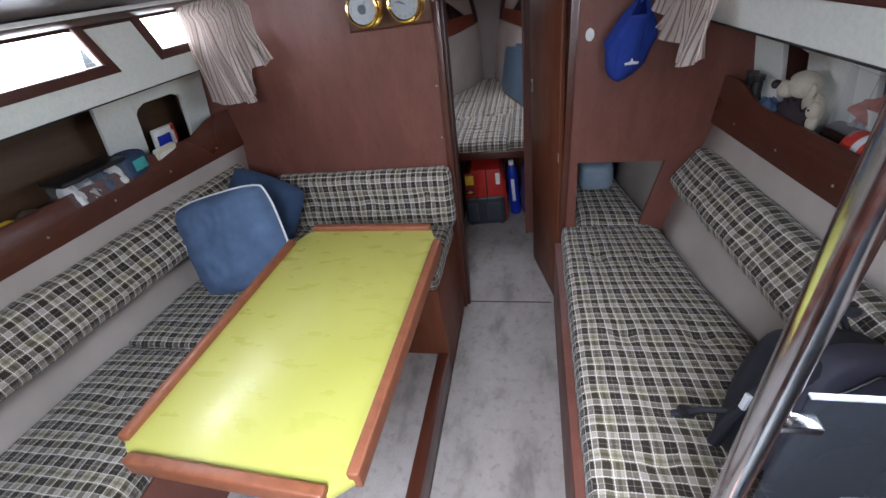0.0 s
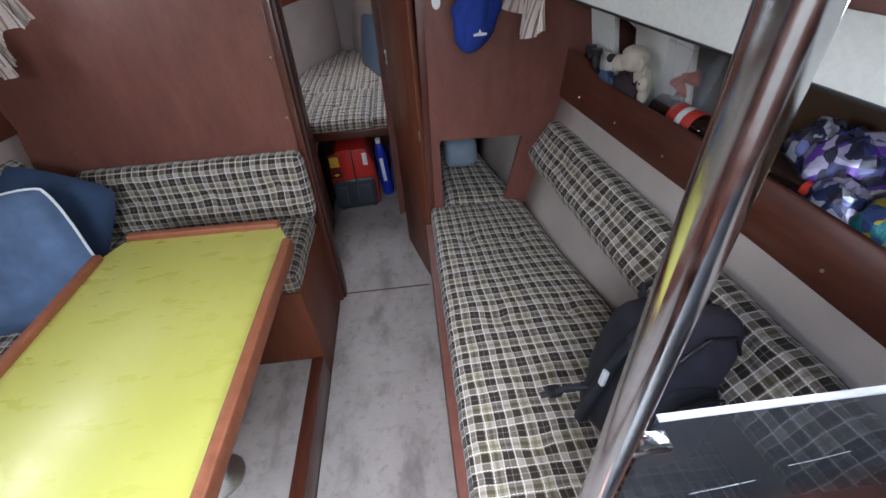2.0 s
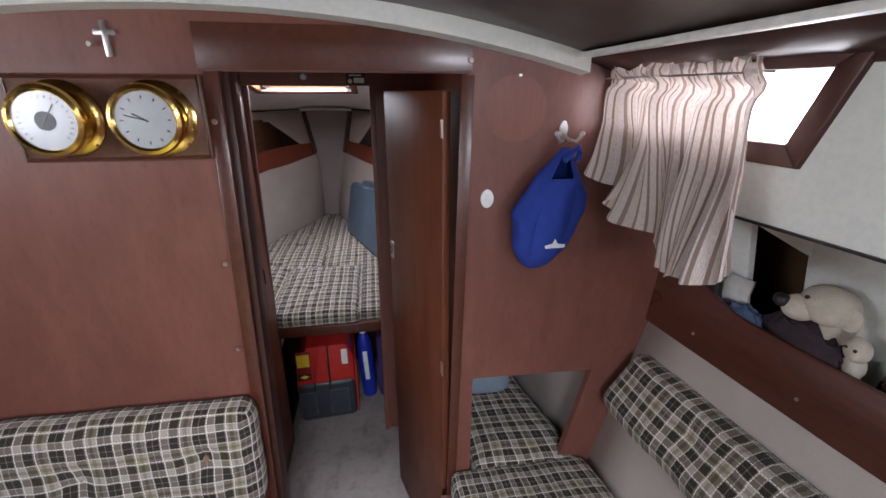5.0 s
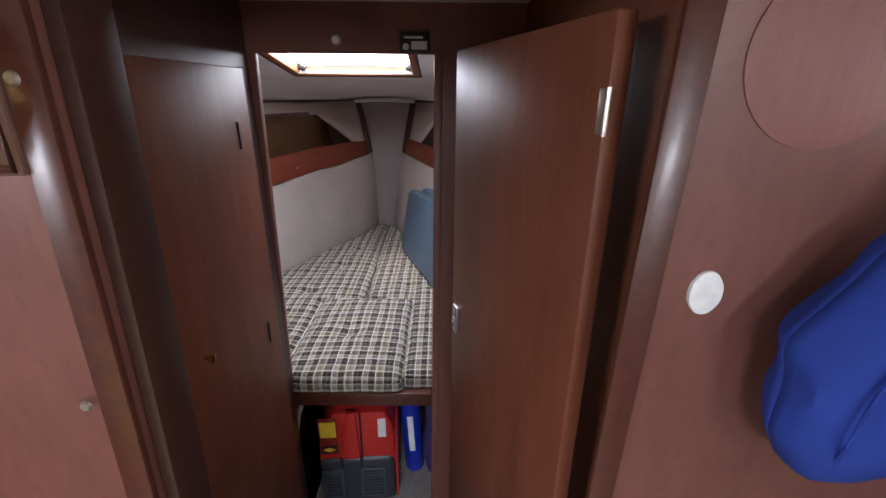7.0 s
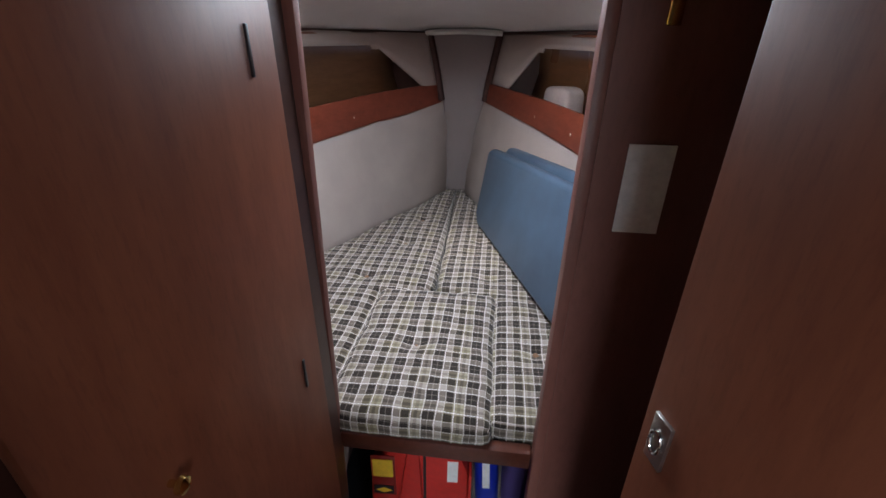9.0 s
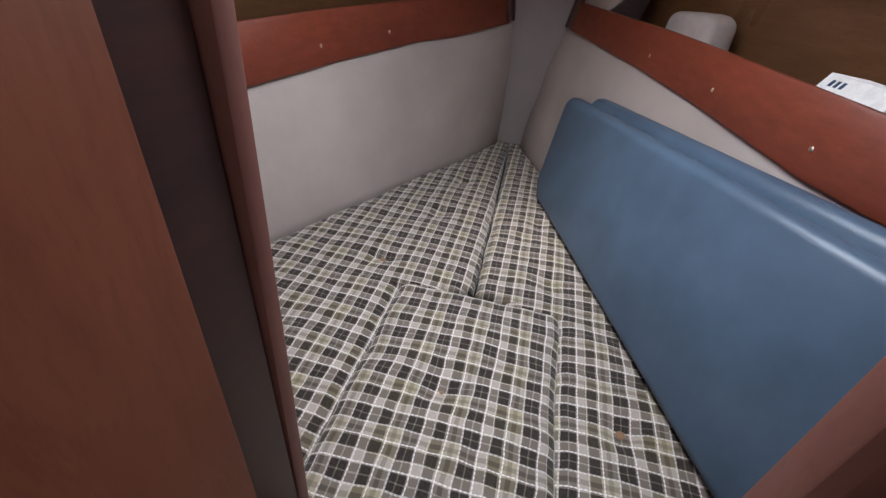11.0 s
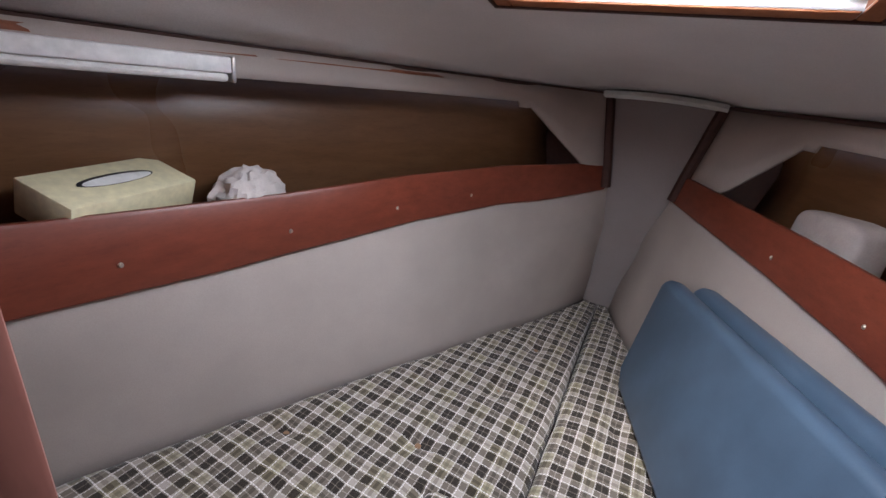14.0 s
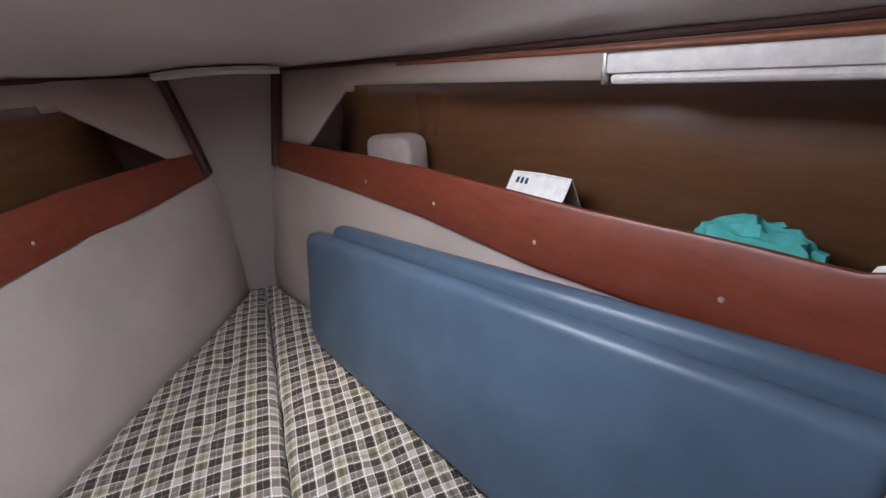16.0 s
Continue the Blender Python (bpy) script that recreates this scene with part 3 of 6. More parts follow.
ZB, ZT, Z_ROOF = 1.548, 1.648, 1.70
WINDOWS = {1: (((1.905, ZB), (1.525, ZB), (1.49, ZT), (1.905, ZT)), ((1.285, ZB), (0.62, ZB), (0.62, ZT), (1.235, ZT))),
           -1: (((1.905, ZB), (1.64, ZB), (1.595, ZT + 0.02), (1.905, ZT + 0.02)), ((1.39, ZB), (0.70, ZB), (0.70, ZT + 0.02), (1.34, ZT + 0.02)))}
number = 0
for side in (1, -1):
    word = "starboard" if side > 0 else "port"
    ledge = 1.43 if side > 0 else 1.447
    (f1, a1, t1, g1), (f2, a2, t2, g2) = WINDOWS[side]
    zt = t1[1]
    bm = bmesh.new()
    for outline in ([(AFT, ledge), (YA, ledge), (YA, ZB), (AFT, ZB)], [(AFT, zt), (YA, zt), (YA, Z_ROOF), (AFT, Z_ROOF)],
                    [f1, (YA, ZB), (YA, zt), g1], [f2, a1, t1, g2], [(AFT, ZB), a2, t2, (AFT, zt)]):
        prism(outline, 0.02, bm=bm)
    bmesh.ops.recalc_face_normals(bm, faces=bm.faces[:])
    solid("wall_cabin_side_" + word, bend_to_side(bm, side), GELCOAT, "white moulded cabin side with slanted windows", "wall", "structure")
    # rounded lower lip and underside of the side deck
    rows = [[(cabin_x(y, side), y, ledge), (cabin_x(y, side) + 0.004 * side, y, ledge - 0.006), (cabin_x(y, side) + 0.02 * side, y, ledge - 0.004), (cabin_x(y, side) + 0.5 * side, y, ledge + 0.012)] for y in SALOON_YS]
    thick(solid("ceiling_side_deck_" + word, loft(rows), GELCOAT, "white underside of the side deck over the shelf", "ceiling", "structure"), 0.01, -1.0 if side > 0 else 1.0)
    solid("trim", bend_to_side(box(AFT, YA, ledge - 0.007, ledge - 0.003, -0.003, 0.004), side), BLACK, "thin dark gap under the cabin side", "trim", "structure")
    for quad in WINDOWS[side]:
        number += 1
        win = thing("window_%d" % number, "slanted cabin window in a dark wooden frame, bright outside", "window", kind="structure")
        window_frame(side, quad, 0.032, win)

# white frames with rounded openings above the shelves
def fascia(side, pillars, rail, zr):
    h = (1.43 if side > 0 else 1.447) - zr - 0.045
    for y0, y1, flare0, flare1 in pillars:
        outline = [(y0, 0.0), (y1, 0.0)]
        for k in range(6):
            a = radians(90 * k / 5)
            outline.append((y1 + flare1 * (1 - math.cos(a)), h - flare1 + flare1 * math.sin(a)) if flare1 else (y1, h * (0.5 + k * 0.1)))
        for k in range(5, -1, -1):
            a = radians(90 * k / 5)
            outline.append((y0 - flare0 * (1 - math.cos(a)), h - flare0 + flare0 * math.sin(a)) if flare0 else (y0, h * (0.5 + k * 0.1)))
        bm = prism(outline, 0.016, bevel=0.004)
        for v in bm.verts:
            y, s, c = v.co
            lean = 0.13 - 0.07 * s / h
            v.co = (lerp_table(rail, y) + side * (lean + c), y, zr + 0.046 + s)
        bmesh.ops.recalc_face_normals(bm, faces=bm.faces[:])
        solid("web_frame", bm, GELCOAT, "white moulded rib between rounded shelf openings", "frame", "structure")


def fascia_head(side, outline, rail, zr):
    """White piece that closes a shelf opening at its top."""
    h = (1.43 if side > 0 else 1.447) - zr - 0.045
    bm = prism(outline, 0.016, bevel=0.004)
    for v in bm.verts:
        y, s, c = v.co
        v.co = (lerp_table(rail, y) + side * (0.128 - 0.07 * s / h + c), y, zr + 0.046 + s)
    bmesh.ops.recalc_face_normals(bm, faces=bm.faces[:])
    solid("web_frame", bm, GELCOAT, "white moulded head of a rounded shelf opening", "frame", "structure")


fascia(1, ((1.79, 1.95, 0.0, 0.0), (1.40, 1.665, 0.03, 0.0)), S_RAIL, 1.007)
fascia_head(1, [(1.66, 0.250), (1.68, 0.262), (1.775, 0.290), (1.795, 0.284), (1.795, 0.377), (1.66, 0.377)], S_RAIL, 1.007)
fascia(-1, ((1.82, 1.945, 0.0, 0.0), (1.45, 1.60, 0.04, 0.0)), P_RAIL, 1.06)
fascia_head(-1, [(1.595, 0.215), (1.608, 0.248), (1.64, 0.264), (1.78, 0.264), (1.812, 0.248), (1.825, 0.215), (1.825, 0.341), (1.595, 0.341)], P_RAIL, 1.06)

# shelf rails with raised, curved ends at the bulkhead
def shelf_rail(side, rail, zr, h, name, label):
    ys = [AFT + i * (YA - 0.002 - AFT) / 60 for i in range(61)]
    rows = []
    for y in ys:
        k = max(0.0, min(1.0, (y - 1.70) / 0.16))
        top = zr + h + 0.045 * (3 * k * k - 2 * k ** 3)
        x = lerp_table(rail, y)
        rows.append([(x, y, zr), (x - side * 0.002, y, zr + 0.004), (x + side * 0.014, y, top - 0.005), (x + side * 0.018, y, top), (x + side * 0.026, y, top), (x + side * 0.030, y, top - 0.005), (x + side * 0.018, y, zr), (x, y, zr)])
    bm = loft(rows)
    bmesh.ops.remove_doubles(bm, verts=bm.verts[:], dist=0.0001)
    bmesh.ops.holes_fill(bm, edges=bm.edges[:])
    bmesh.ops.recalc_face_normals(bm, faces=bm.faces[:])
    ob = tagged(new(name, mesh_of(name, bm, MAHOGANY_RAIL)), label, "shelf rail")
    for y in (0.55, 0.8, 1.05, 1.3, 1.55, 1.8):
        m = Matrix.Translation((lerp_table(rail, y) + side * 0.003, y, zr + 0.045)) @ pose(0, 0, 0, 0, -90 * side, 0)
        part("screw", cyl(0.0045, 0.0035, 0.0, 0.003, 10, m=m), SCREW, ob)
    return ob


shelf_rail(1, S_RAIL, 1.007, 0.135, "shelf_rail", "dark mahogany rail along the starboard shelf")
shelf_rail(-1, P_RAIL, 1.06, 0.13, "shelf_rail", "dark mahogany rail with a raised end along the port shelf")


# ---- ceilings ----
def camber(x):
    return 1.80 - 0.168 * x * x


xs = [-0.80 + i * 1.60 / 16 for i in range(17)]
ys = [AFT, -0.70, -0.05, 0.6, 1.3, YA]
open_cells = {(1, j) for j in range(17) if -0.12 < xs[j] < 0.60}
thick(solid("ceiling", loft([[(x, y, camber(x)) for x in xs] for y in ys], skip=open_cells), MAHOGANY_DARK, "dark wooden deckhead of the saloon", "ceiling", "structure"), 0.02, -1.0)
for side in (1, -1):
    rows = [[(side * 0.795, y, camber(0.80) - 0.002), (cabin_x(y, side) - side * 0.003, y, 1.662), (cabin_x(y, side) - side * 0.001, y, 1.652)] for y in SALOON_YS]
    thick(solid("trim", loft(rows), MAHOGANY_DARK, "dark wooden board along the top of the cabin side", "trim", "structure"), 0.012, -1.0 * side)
    bm = box(side * 0.78 - 0.010, side * 0.78 + 0.010, AFT, YA, camber(0.78) - 0.014, camber(0.78) - 0.002, 0.004)
    solid("trim", bm, WHITE, "thin white bead between ceiling boards", "trim", "structure")
rows = [[(x, YA - 0.05, camber(x) + 0.002), (x, YA - 0.052, camber(x) - 0.036), (x, YA - 0.008, camber(x) - 0.040), (x, YA - 0.001, camber(x) - 0.034)] for x in [-0.80 + i * 1.60 / 24 for i in range(25)]]
bm = loft(rows)
bmesh.ops.recalc_face_normals(bm, faces=bm.faces[:])
solid("trim_cornice", bm, GELCOAT, "curved white beam along the top of the bulkhead", "trim", "structure")
solid("ceiling_passage", box(-0.4, 0.8, YA + 0.02, YB + 0.032, 1.75, 1.77), HEADLINER, "white ceiling over the passage", "ceiling", "structure")

# ---- main bulkhead ----
to_a = Matrix.Translation((0, YA + 0.022, 0)) @ pose(0, 0, 0, 90, 0, 0)
bm = bmesh.new()
TOP = 1.80
for outline in ([(-1.4, 0), (-0.008, 0), (0.042, 1.655), (0.042, TOP), (-1.4, TOP)],
                [(0.042, 1.655), (0.545, 1.655), (0.545, TOP), (0.042, TOP)],
                [(0.50, 0), (0.575, 0), (0.577, 0.862), (0.577, TOP), (0.545, TOP), (0.545, 1.655)],
                [(0.577, 0.862), (0.936, 0.852), (1.4, 0.852), (1.4, TOP), (0.577, TOP)],
                [(0.575, 0), (1.4, 0), (1.4, 0.54), (0.868, 0.54), (0.576, 0.44)],
                [(0.868, 0.54), (1.4, 0.54), (1.4, 0.852), (0.936, 0.852)]):
    prism(outline, 0.022, to_a, bm=bm)
bmesh.ops.remove_doubles(bm, verts=bm.verts[:], dist=0.00005)
solid("wall_main_bulkhead", bm, MAHOGANY, "dark reddish mahogany bulkhead with a doorway", "wall", "structure", smooth=False)
# jamb mouldings and header
to_front = Matrix.Translation((0, YA, 0)) @ pose(0, 0, 0, 90, 0, 0)
solid("trim", prism([(-0.036, 0), (-0.004, 0), (0.045, 1.655), (0.015, 1.655)], 0.010, to_front, 0.003), MAHOGANY_RAIL, "mahogany moulding on the door jamb", "trim", "structure")
solid("trim", prism([(0.006, 1.657), (0.555, 1.657), (0.555, 1.742), (0.006, 1.742)], 0.006, to_front, 0.002), MAHOGANY_RAIL, "reddish wooden header over the doorway", "trim", "structure")
solid("trim", prism([(0.496, 0), (0.520, 0), (0.560, 1.652), (0.530, 1.652)], 0.008, to_front, 0.002), MAHOGANY_RAIL, "mahogany post beside the door hinges", "trim", "structure")
# inner jamb: same brown wood, its shade set by the darker copy
solid("trim", prism([(-0.008, 0), (0.010, 0), (0.058, 1.655), (0.042, 1.655)], 0.06, Matrix.Translation((0, YA + 0.07, 0)) @ pose(0, 0, 0, 90, 0, 0), 0.003), MAHOGANY_DARK, "inner jamb of the doorway, darkened for shade", "trim", "structure")
for x, z in ((-0.009, 1.251), (-0.016, 1.027), (0.022, 1.56), (-0.17, 1.70), (0.55, 1.68)):
    solid("screw", cyl(0.006, 0.0045, 0, 0.003, 12, m=Matrix.Translation((x, YA - (0.010 if x > 0 or x < -0.03 else 0.0102), z)) @ pose(0, 0, 0, 90, 0, 0)), SCREW, "brass screw head in the bulkhead", "screw", group="bulkhead screws")

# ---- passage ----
# port wall takes the darkened mahogany, so passage shade is in its colour
solid("wall_passage_port", box(-0.15, -0.125, YA + 0.022, YB + 0.03, 0, 1.75), MAHOGANY_DARK, "wooden side of the passage, darkened for shade", "wall", "structure")
solid("wall_passage_starboard", box(0.552, 0.574, YA + 0.022, YB + 0.03, 0, 1.75), MAHOGANY_DOOR, "dark wooden side behind the open door", "wall", "structure")
locker = thing("locker_door", "flush mahogany locker door with slim hinges", "locker door")
part("leaf", box(-0.124, -0.110, 2.21, 2.662, 0.10, 1.60, 0.003), MAHOGANY_DOOR, locker)
for z in (0.94, 1.455):
    part("hinge", box(-0.111, -0.107, 2.590, 2.596, z - 0.03, z + 0.03, 0.001), BLACK, locker)
part("knob", lathe([(0.004, 0), (0.004, 0.008), (0.010, 0.012), (0.009, 0.018), (0.003, 0.021)], 16, m=Matrix.Translation((-0.110, 2.30, 1.06)) @ pose(0, 0, 0, 0, 90, 0)), BRASS, locker, "small dark brass knob")

# bulkhead at the forward cabin
YBF = YB + 0.038
to_b = Matrix.Translation((0, YB + 0.05, 0)) @ pose(0, 0, 0, 90, 0, 0)
bm = bmesh.new()
for outline in ([(-1.2, 0), (-0.165, 0), (-0.128, 1.638), (-0.128, 1.80), (-1.2, 1.80)], [(-0.128, 1.638), (0.345, 1.638), (0.345, 1.80), (-0.128, 1.80)], [(0.335, 0), (1.2, 0), (1.2, 1.80), (0.345, 1.80), (0.345, 1.638)]):
    prism(outline, 0.012, to_b, bm=bm)
bmesh.ops.remove_doubles(bm, verts=bm.verts[:], dist=0.00005)
solid("wall_forward_bulkhead", bm, MAHOGANY, "dark bulkhead with the opening to the forward berth", "wall", "structure", smooth=False)
to_lip = Matrix.Translation((0, YB + 0.058, 0)) @ pose(0, 0, 0, 90, 0, 0)
solid("trim", prism([(-0.168, 0.0), (-0.145, 0.0), (-0.107, 1.638), (-0.130, 1.638)], 0.022, to_lip, 0.003), MAHOGANY, "worn wooden edge of the berth opening", "trim", "structure")
solid("trim", prism([(0.322, 0.0), (0.345, 0.0), (0.352, 1.638), (0.332, 1.638)], 0.036, to_lip, 0.003), MAHOGANY, "worn wooden edge of the berth opening", "trim", "structure")
solid("trim", box(-0.128, 0.324, YB + 0.035, YB + 0.068, 0.572, 0.622, 0.005), MAHOGANY_RAIL, "wooden front board under the berth mattress", "trim", "structure")

# door, hinged on the starboard post and swung forward
door = thing("door_1", "open mahogany door swung forward on brass hinges", "door", (0.517, 1.998, 0.02), (0, 0, 16.0), kind="structure")
part("leaf", box(-0.022, 0.0, 0.0, 0.435, 0.0, 1.60, 0.003), MAHOGANY_DOOR, door)
for z in (0.857, 1.517):
    hinge = part("hinge", box(-0.0232, -0.021, -0.004, 0.010, z - 0.020, z + 0.020, 0.0005), SCREW, door, "brass butt hinge")
    part("hinge_pin", cyl(0.0025, 0.0025, z - 0.021, z + 0.021, 10, m=Matrix.Translation((-0.0235, -0.004, 0))), SCREW, hinge)
latch = part("latch", box(-0.026, -0.021, 0.392, 0.418, 1.055, 1.115, 0.001), ALLOY, door, "pressed steel flush latch")
part("latch_ring", tube([(-0.028, 0.405 + 0.008 * math.cos(a), 1.085 + 0.014 * math.sin(a)) for a in [i * math.pi / 8 for i in range(16)]], 0.002, 8, closed=True), STEEL, latch)

solid("notice", box(0.40, 0.470, YBF - 0.003, YBF - 0.0005, 1.185, 1.330), PAPER, "sheet of white paper pinned to the dark bulkhead", "notice")
hookb = thing("coat_hook", "dark brass hook on the forward bulkhead", "hook", (0.425, YBF, 1.53))
part("plate", box(-0.010, 0.010, -0.004, 0.0, -0.04, 0.04, 0.002), BRASS, hookb)
part("prong", tube([(0, -0.004, 0.02), (0, -0.03, 0.018), (0, -0.036, 0.034)], 0.004, 8), BRASS, hookb)
panel = thing("switch_panel", "small black panel with a white switch plate", "switch panel", (0.285, YBF, 1.664))
part("plate", box(-0.036, 0.036, -0.008, 0, -0.024, 0.024, 0.003), BLACK, panel)
part("switch", box(-0.008, 0.030, -0.011, -0.008, -0.016, 0.002, 0.001), WHITE, panel)
part("button", cyl(0.008, 0.007, 0, 0.006, 14, m=pose(-0.022, -0.008, -0.010, 90, 0, 0)), WHITE, panel)
part("bar", box(-0.026, 0.02, -0.0095, -0.008, 0.008, 0.013), WHITE, panel)
knob = thing("light_knob", "round white knob on the header", "knob", (0.094, YBF, 1.668))
part("rose", cyl(0.012, 0.011, 0, 0.006, 18, m=pose(0, 0, 0, 90, 0, 0)), ALLOY, knob)
part("cap", cyl(0.008, 0.006, 0.006, 0.014, 16, m=pose(0, 0, 0, 90, 0, 0)), WHITE, knob)

# ---- forward cabin shell ----
def bow_rail(y, side):
    return lerp_table(V_RAIL[side], y)


def bow_face(y, z, side):
    """The outward-leaning face that carries the shelf rail and the board above it."""
    return bow_rail(y, side) + side * (0.006 + 0.2 * max(0.0, z - 1.20))


for side in (1, -1):
    word = "starboard" if side > 0 else "port"
    c = V_CENTRE
    rows = []
    for y in V_YS:
        foot, top = c + side * lerp_table(V_BERTH, y), bow_rail(y, side)
        low = lerp_table(V_RAIL_LOW[side], y)
        rows.append([(foot, y, 0.55), (foot + side * 0.004, y, 0.68), (0.45 * foot + 0.55 * top + side * 0.012, y, 0.92), (top + side * 0.012, y, low - 0.01), (top + side * 0.022, y, low + 0.05)])
    rows.append([(c, 4.60, 0.55), (c, 4.60, 0.68), (c + 0.02, 4.56, 0.92), (c + 0.04, 4.48, 1.17), (c + 0.04, 4.46, 1.22)])
    thick(solid("wall_bow_" + word, loft(rows), LINER, "beige vinyl lining of the bow", "wall", "structure"), 0.006, -1.0 if side < 0 else 1.0)
    rows = []
    ys2 = [2.762 + i * (4.312 - 2.762) / 44 for i in range(45)]
    for y in ys2:
        x = bow_rail(y, side)
        k = max(0.0, min(1.0, (2.95 - y) / 0.1))
        top = lerp_table(V_RAIL_TOP[side], y) + 0.03 * (3 * k * k - 2 * k ** 3)
        zl = lerp_table(V_RAIL_LOW[side], y)
        rows.append([(x + side * a, y, z) for a, z in ((0.0, zl), (-0.003, zl + 0.006), (0.007, top - 0.006), (0.011, top), (0.021, top), (0.025, top - 0.006), (0.018, zl), (0.0, zl))])
    bm = loft(rows)
    bmesh.ops.remove_doubles(bm, verts=bm.verts[:], dist=0.0001)
    bmesh.ops.holes_fill(bm, edges=bm.edges[:])
    bmesh.ops.recalc_face_normals(bm, faces=bm.faces[:])
    vrail = tagged(new("berth_shelf_rail", mesh_of("berth_shelf_rail", bm, BERTH_RAIL)), "reddish wooden rail along the bow shelf", "shelf rail")
    for y in (3.06, 3.37, 3.65, 3.88):
        z = 0.62 * lerp_table(V_RAIL_LOW[side], y) + 0.38 * lerp_table(V_RAIL_TOP[side], y)
        m = Matrix.Translation((bow_rail(y, side) + side * 0.001, y, z)) @ pose(0, 0, 0, 0, -90 * side, 0)
        part("screw", cyl(0.0055, 0.004, 0.0, 0.003, 10, m=m), SCREW, vrail)
    shelf = [[(bow_rail(y, side) + 0.012 * side, y, max(VZ - 0.001, lerp_table(V_RAIL_LOW[side], y) + 0.02)), (bow_rail(y, side) + 0.34 * side, y, max(VZ - 0.001, lerp_table(V_RAIL_LOW[side], y) + 0.02))] for y in V_YS]
    thick(solid("shelf_bow_" + word, loft(shelf), MAHOGANY_DARK, "dark shelf along the bow", "shelf", "structure"), 0.01, 1.0 if side > 0 else -1.0)
    back = [[(bow_rail(y, side) + 0.20 * side, y, 1.12), (bow_rail(y, side) + 0.25 * side, y, 1.33), (bow_rail(y, side) + 0.24 * side, y, 1.56)] for y in V_YS]
    thick(solid("wall_bow_upper_" + word, loft(back), BOW_LINING, "glossy brown ply lining behind the bow shelf", "wall", "structure"), 0.01, 1.0)
    # board over the shelf opening, running down to the rail beside the stem
    rows = []
    corner = 3.96 if side > 0 else 4.04
    for y in [2.762 + i * (corner - 2.762) / 24 for i in range(25)] + [corner + 0.002, corner + 0.03, corner + 0.032] + [corner + 0.032 + i * (4.308 - corner - 0.032) / 9 for i in range(1, 10)]:
        low = 1.432 + 0.012 * (y - 2.76) / 1.5
        if y > corner + 0.001:
            low -= 0.016
        if y > corner + 0.031:
            low = max(1.262, 1.43 - 1.05 * (y - corner - 0.032))
        rows.append([(bow_face(y, low + (1.494 - low) * k / 3, side), y, low + (1.494 - low) * k / 3) for k in range(4)])
    thick(solid("trim", loft(rows), LINER, "beige board over the bow shelf opening", "trim", "structure"), 0.010, 1.0)
    top_line = [(bow_face(y, 1.495, side) - side * 0.004, y, 1.496) for y in V_YS]
    solid("trim", tube(top_line, 0.006, 8), MAHOGANY_DARK, "dark bead under the forward ceiling", "trim", "structure")
    rows = [[(bow_face(y, 1.476, side) - 0.006 * side, y, 1.474 + 0.008 * (y - 2.76)), (bow_face(y, 1.488, side) - 0.006 * side, y, 1.488)] for y in V_YS[:8]]
    thick(solid("trim", loft(rows), TEAK_EDGE, "narrow varnished strip along the upper edge", "trim", "structure"), 0.004, 1.0)
    end = [(bow_face(4.312, z, side) - side * 0.006, 4.314, z) for z in (1.496, 1.42, 1.34, 1.27, 1.19)]
    solid("trim", tube(end, 0.021, 10), MAHOGANY_DARK, "dark bead beside the stem", "trim", "structure")

rows = []
for z, y, half, mid in ((0.60, 4.50, 0.062, -0.03), (0.76, 4.47, 0.072, -0.022), (0.92, 4.43, 0.085, -0.005), (1.06, 4.385, 0.098, 0.008), (1.18, 4.345, 0.111, 0.015), (1.28, 4.335, 0.130, 0.014), (1.38, 4.333, 0.155, 0.011), (1.50, 4.332, 0.186, 0.009)):
    rows.append([(mid + half * math.sin(a), y - 0.02 * math.cos(a), z) for a in [radians(-90 + 15 * k) for k in range(13)]])
bm = loft(rows)
bmesh.ops.recalc_face_normals(bm, faces=bm.faces[:])
solid("wall_stem_locker", bm, STEM_VINYL, "tapered vinyl front of the stem locker, its grey darkened for shade", "wall", "structure")
rows = []
for k in range(13):
    x = -0.172 + 0.364 * k / 12
    arch = 0.008 * (1 - ((x - 0.01) / 0.182) ** 2)
    rows.append([(x, 4.335, 1.482 + arch), (x, 4.292, 1.484 + arch), (x, 4.284, 1.494 + arch), (x, 4.290, 1.506 + arch), (x, 4.335, 1.512 + arch)])
bm = loft(rows)
bmesh.ops.recalc_face_normals(bm, faces=bm.faces[:])
solid("trim", bm, GELCOAT, "white rounded lip over the stem locker", "trim", "structure")

HX0, HX1, HY0, HY1 = -0.222, 0.236, 2.99, 3.455


def bow_ceiling_row(y):
    l, r = bow_face(min(y, 4.31), 1.495, -1), bow_face(min(y, 4.31), 1.495, 1)
    zc = 1.611 + HATCH_SLOPE * (3.485 - y) if y < 3.6 else 1.592 - 0.105 * (y - 3.6)
    ze = 1.500
    s = min(1.0, (r - l) / (bow_face(HY1, 1.495, 1) - bow_face(HY1, 1.495, -1)))
    a, b = HX0 * s, HX1 * s
    xs = [l, l + 0.12 * (a - l), l + 0.3 * (a - l), l + 0.6 * (a - l), a, 0.5 * (a + b), b, r + 0.6 * (b - r), r + 0.3 * (b - r), r + 0.12 * (b - r), r]
    zs = [0.0, 0.30, 0.60, 0.92, 1.0, 1.0, 1.0, 0.92, 0.60, 0.30, 0.0]
    return [(x, y, ze + (zc - ze) * k) for x, k in zip(xs, zs)]


ys3 = [2.75, HY0, 3.2, HY1, 3.6, 3.8, 4.0, 4.2, 4.34]
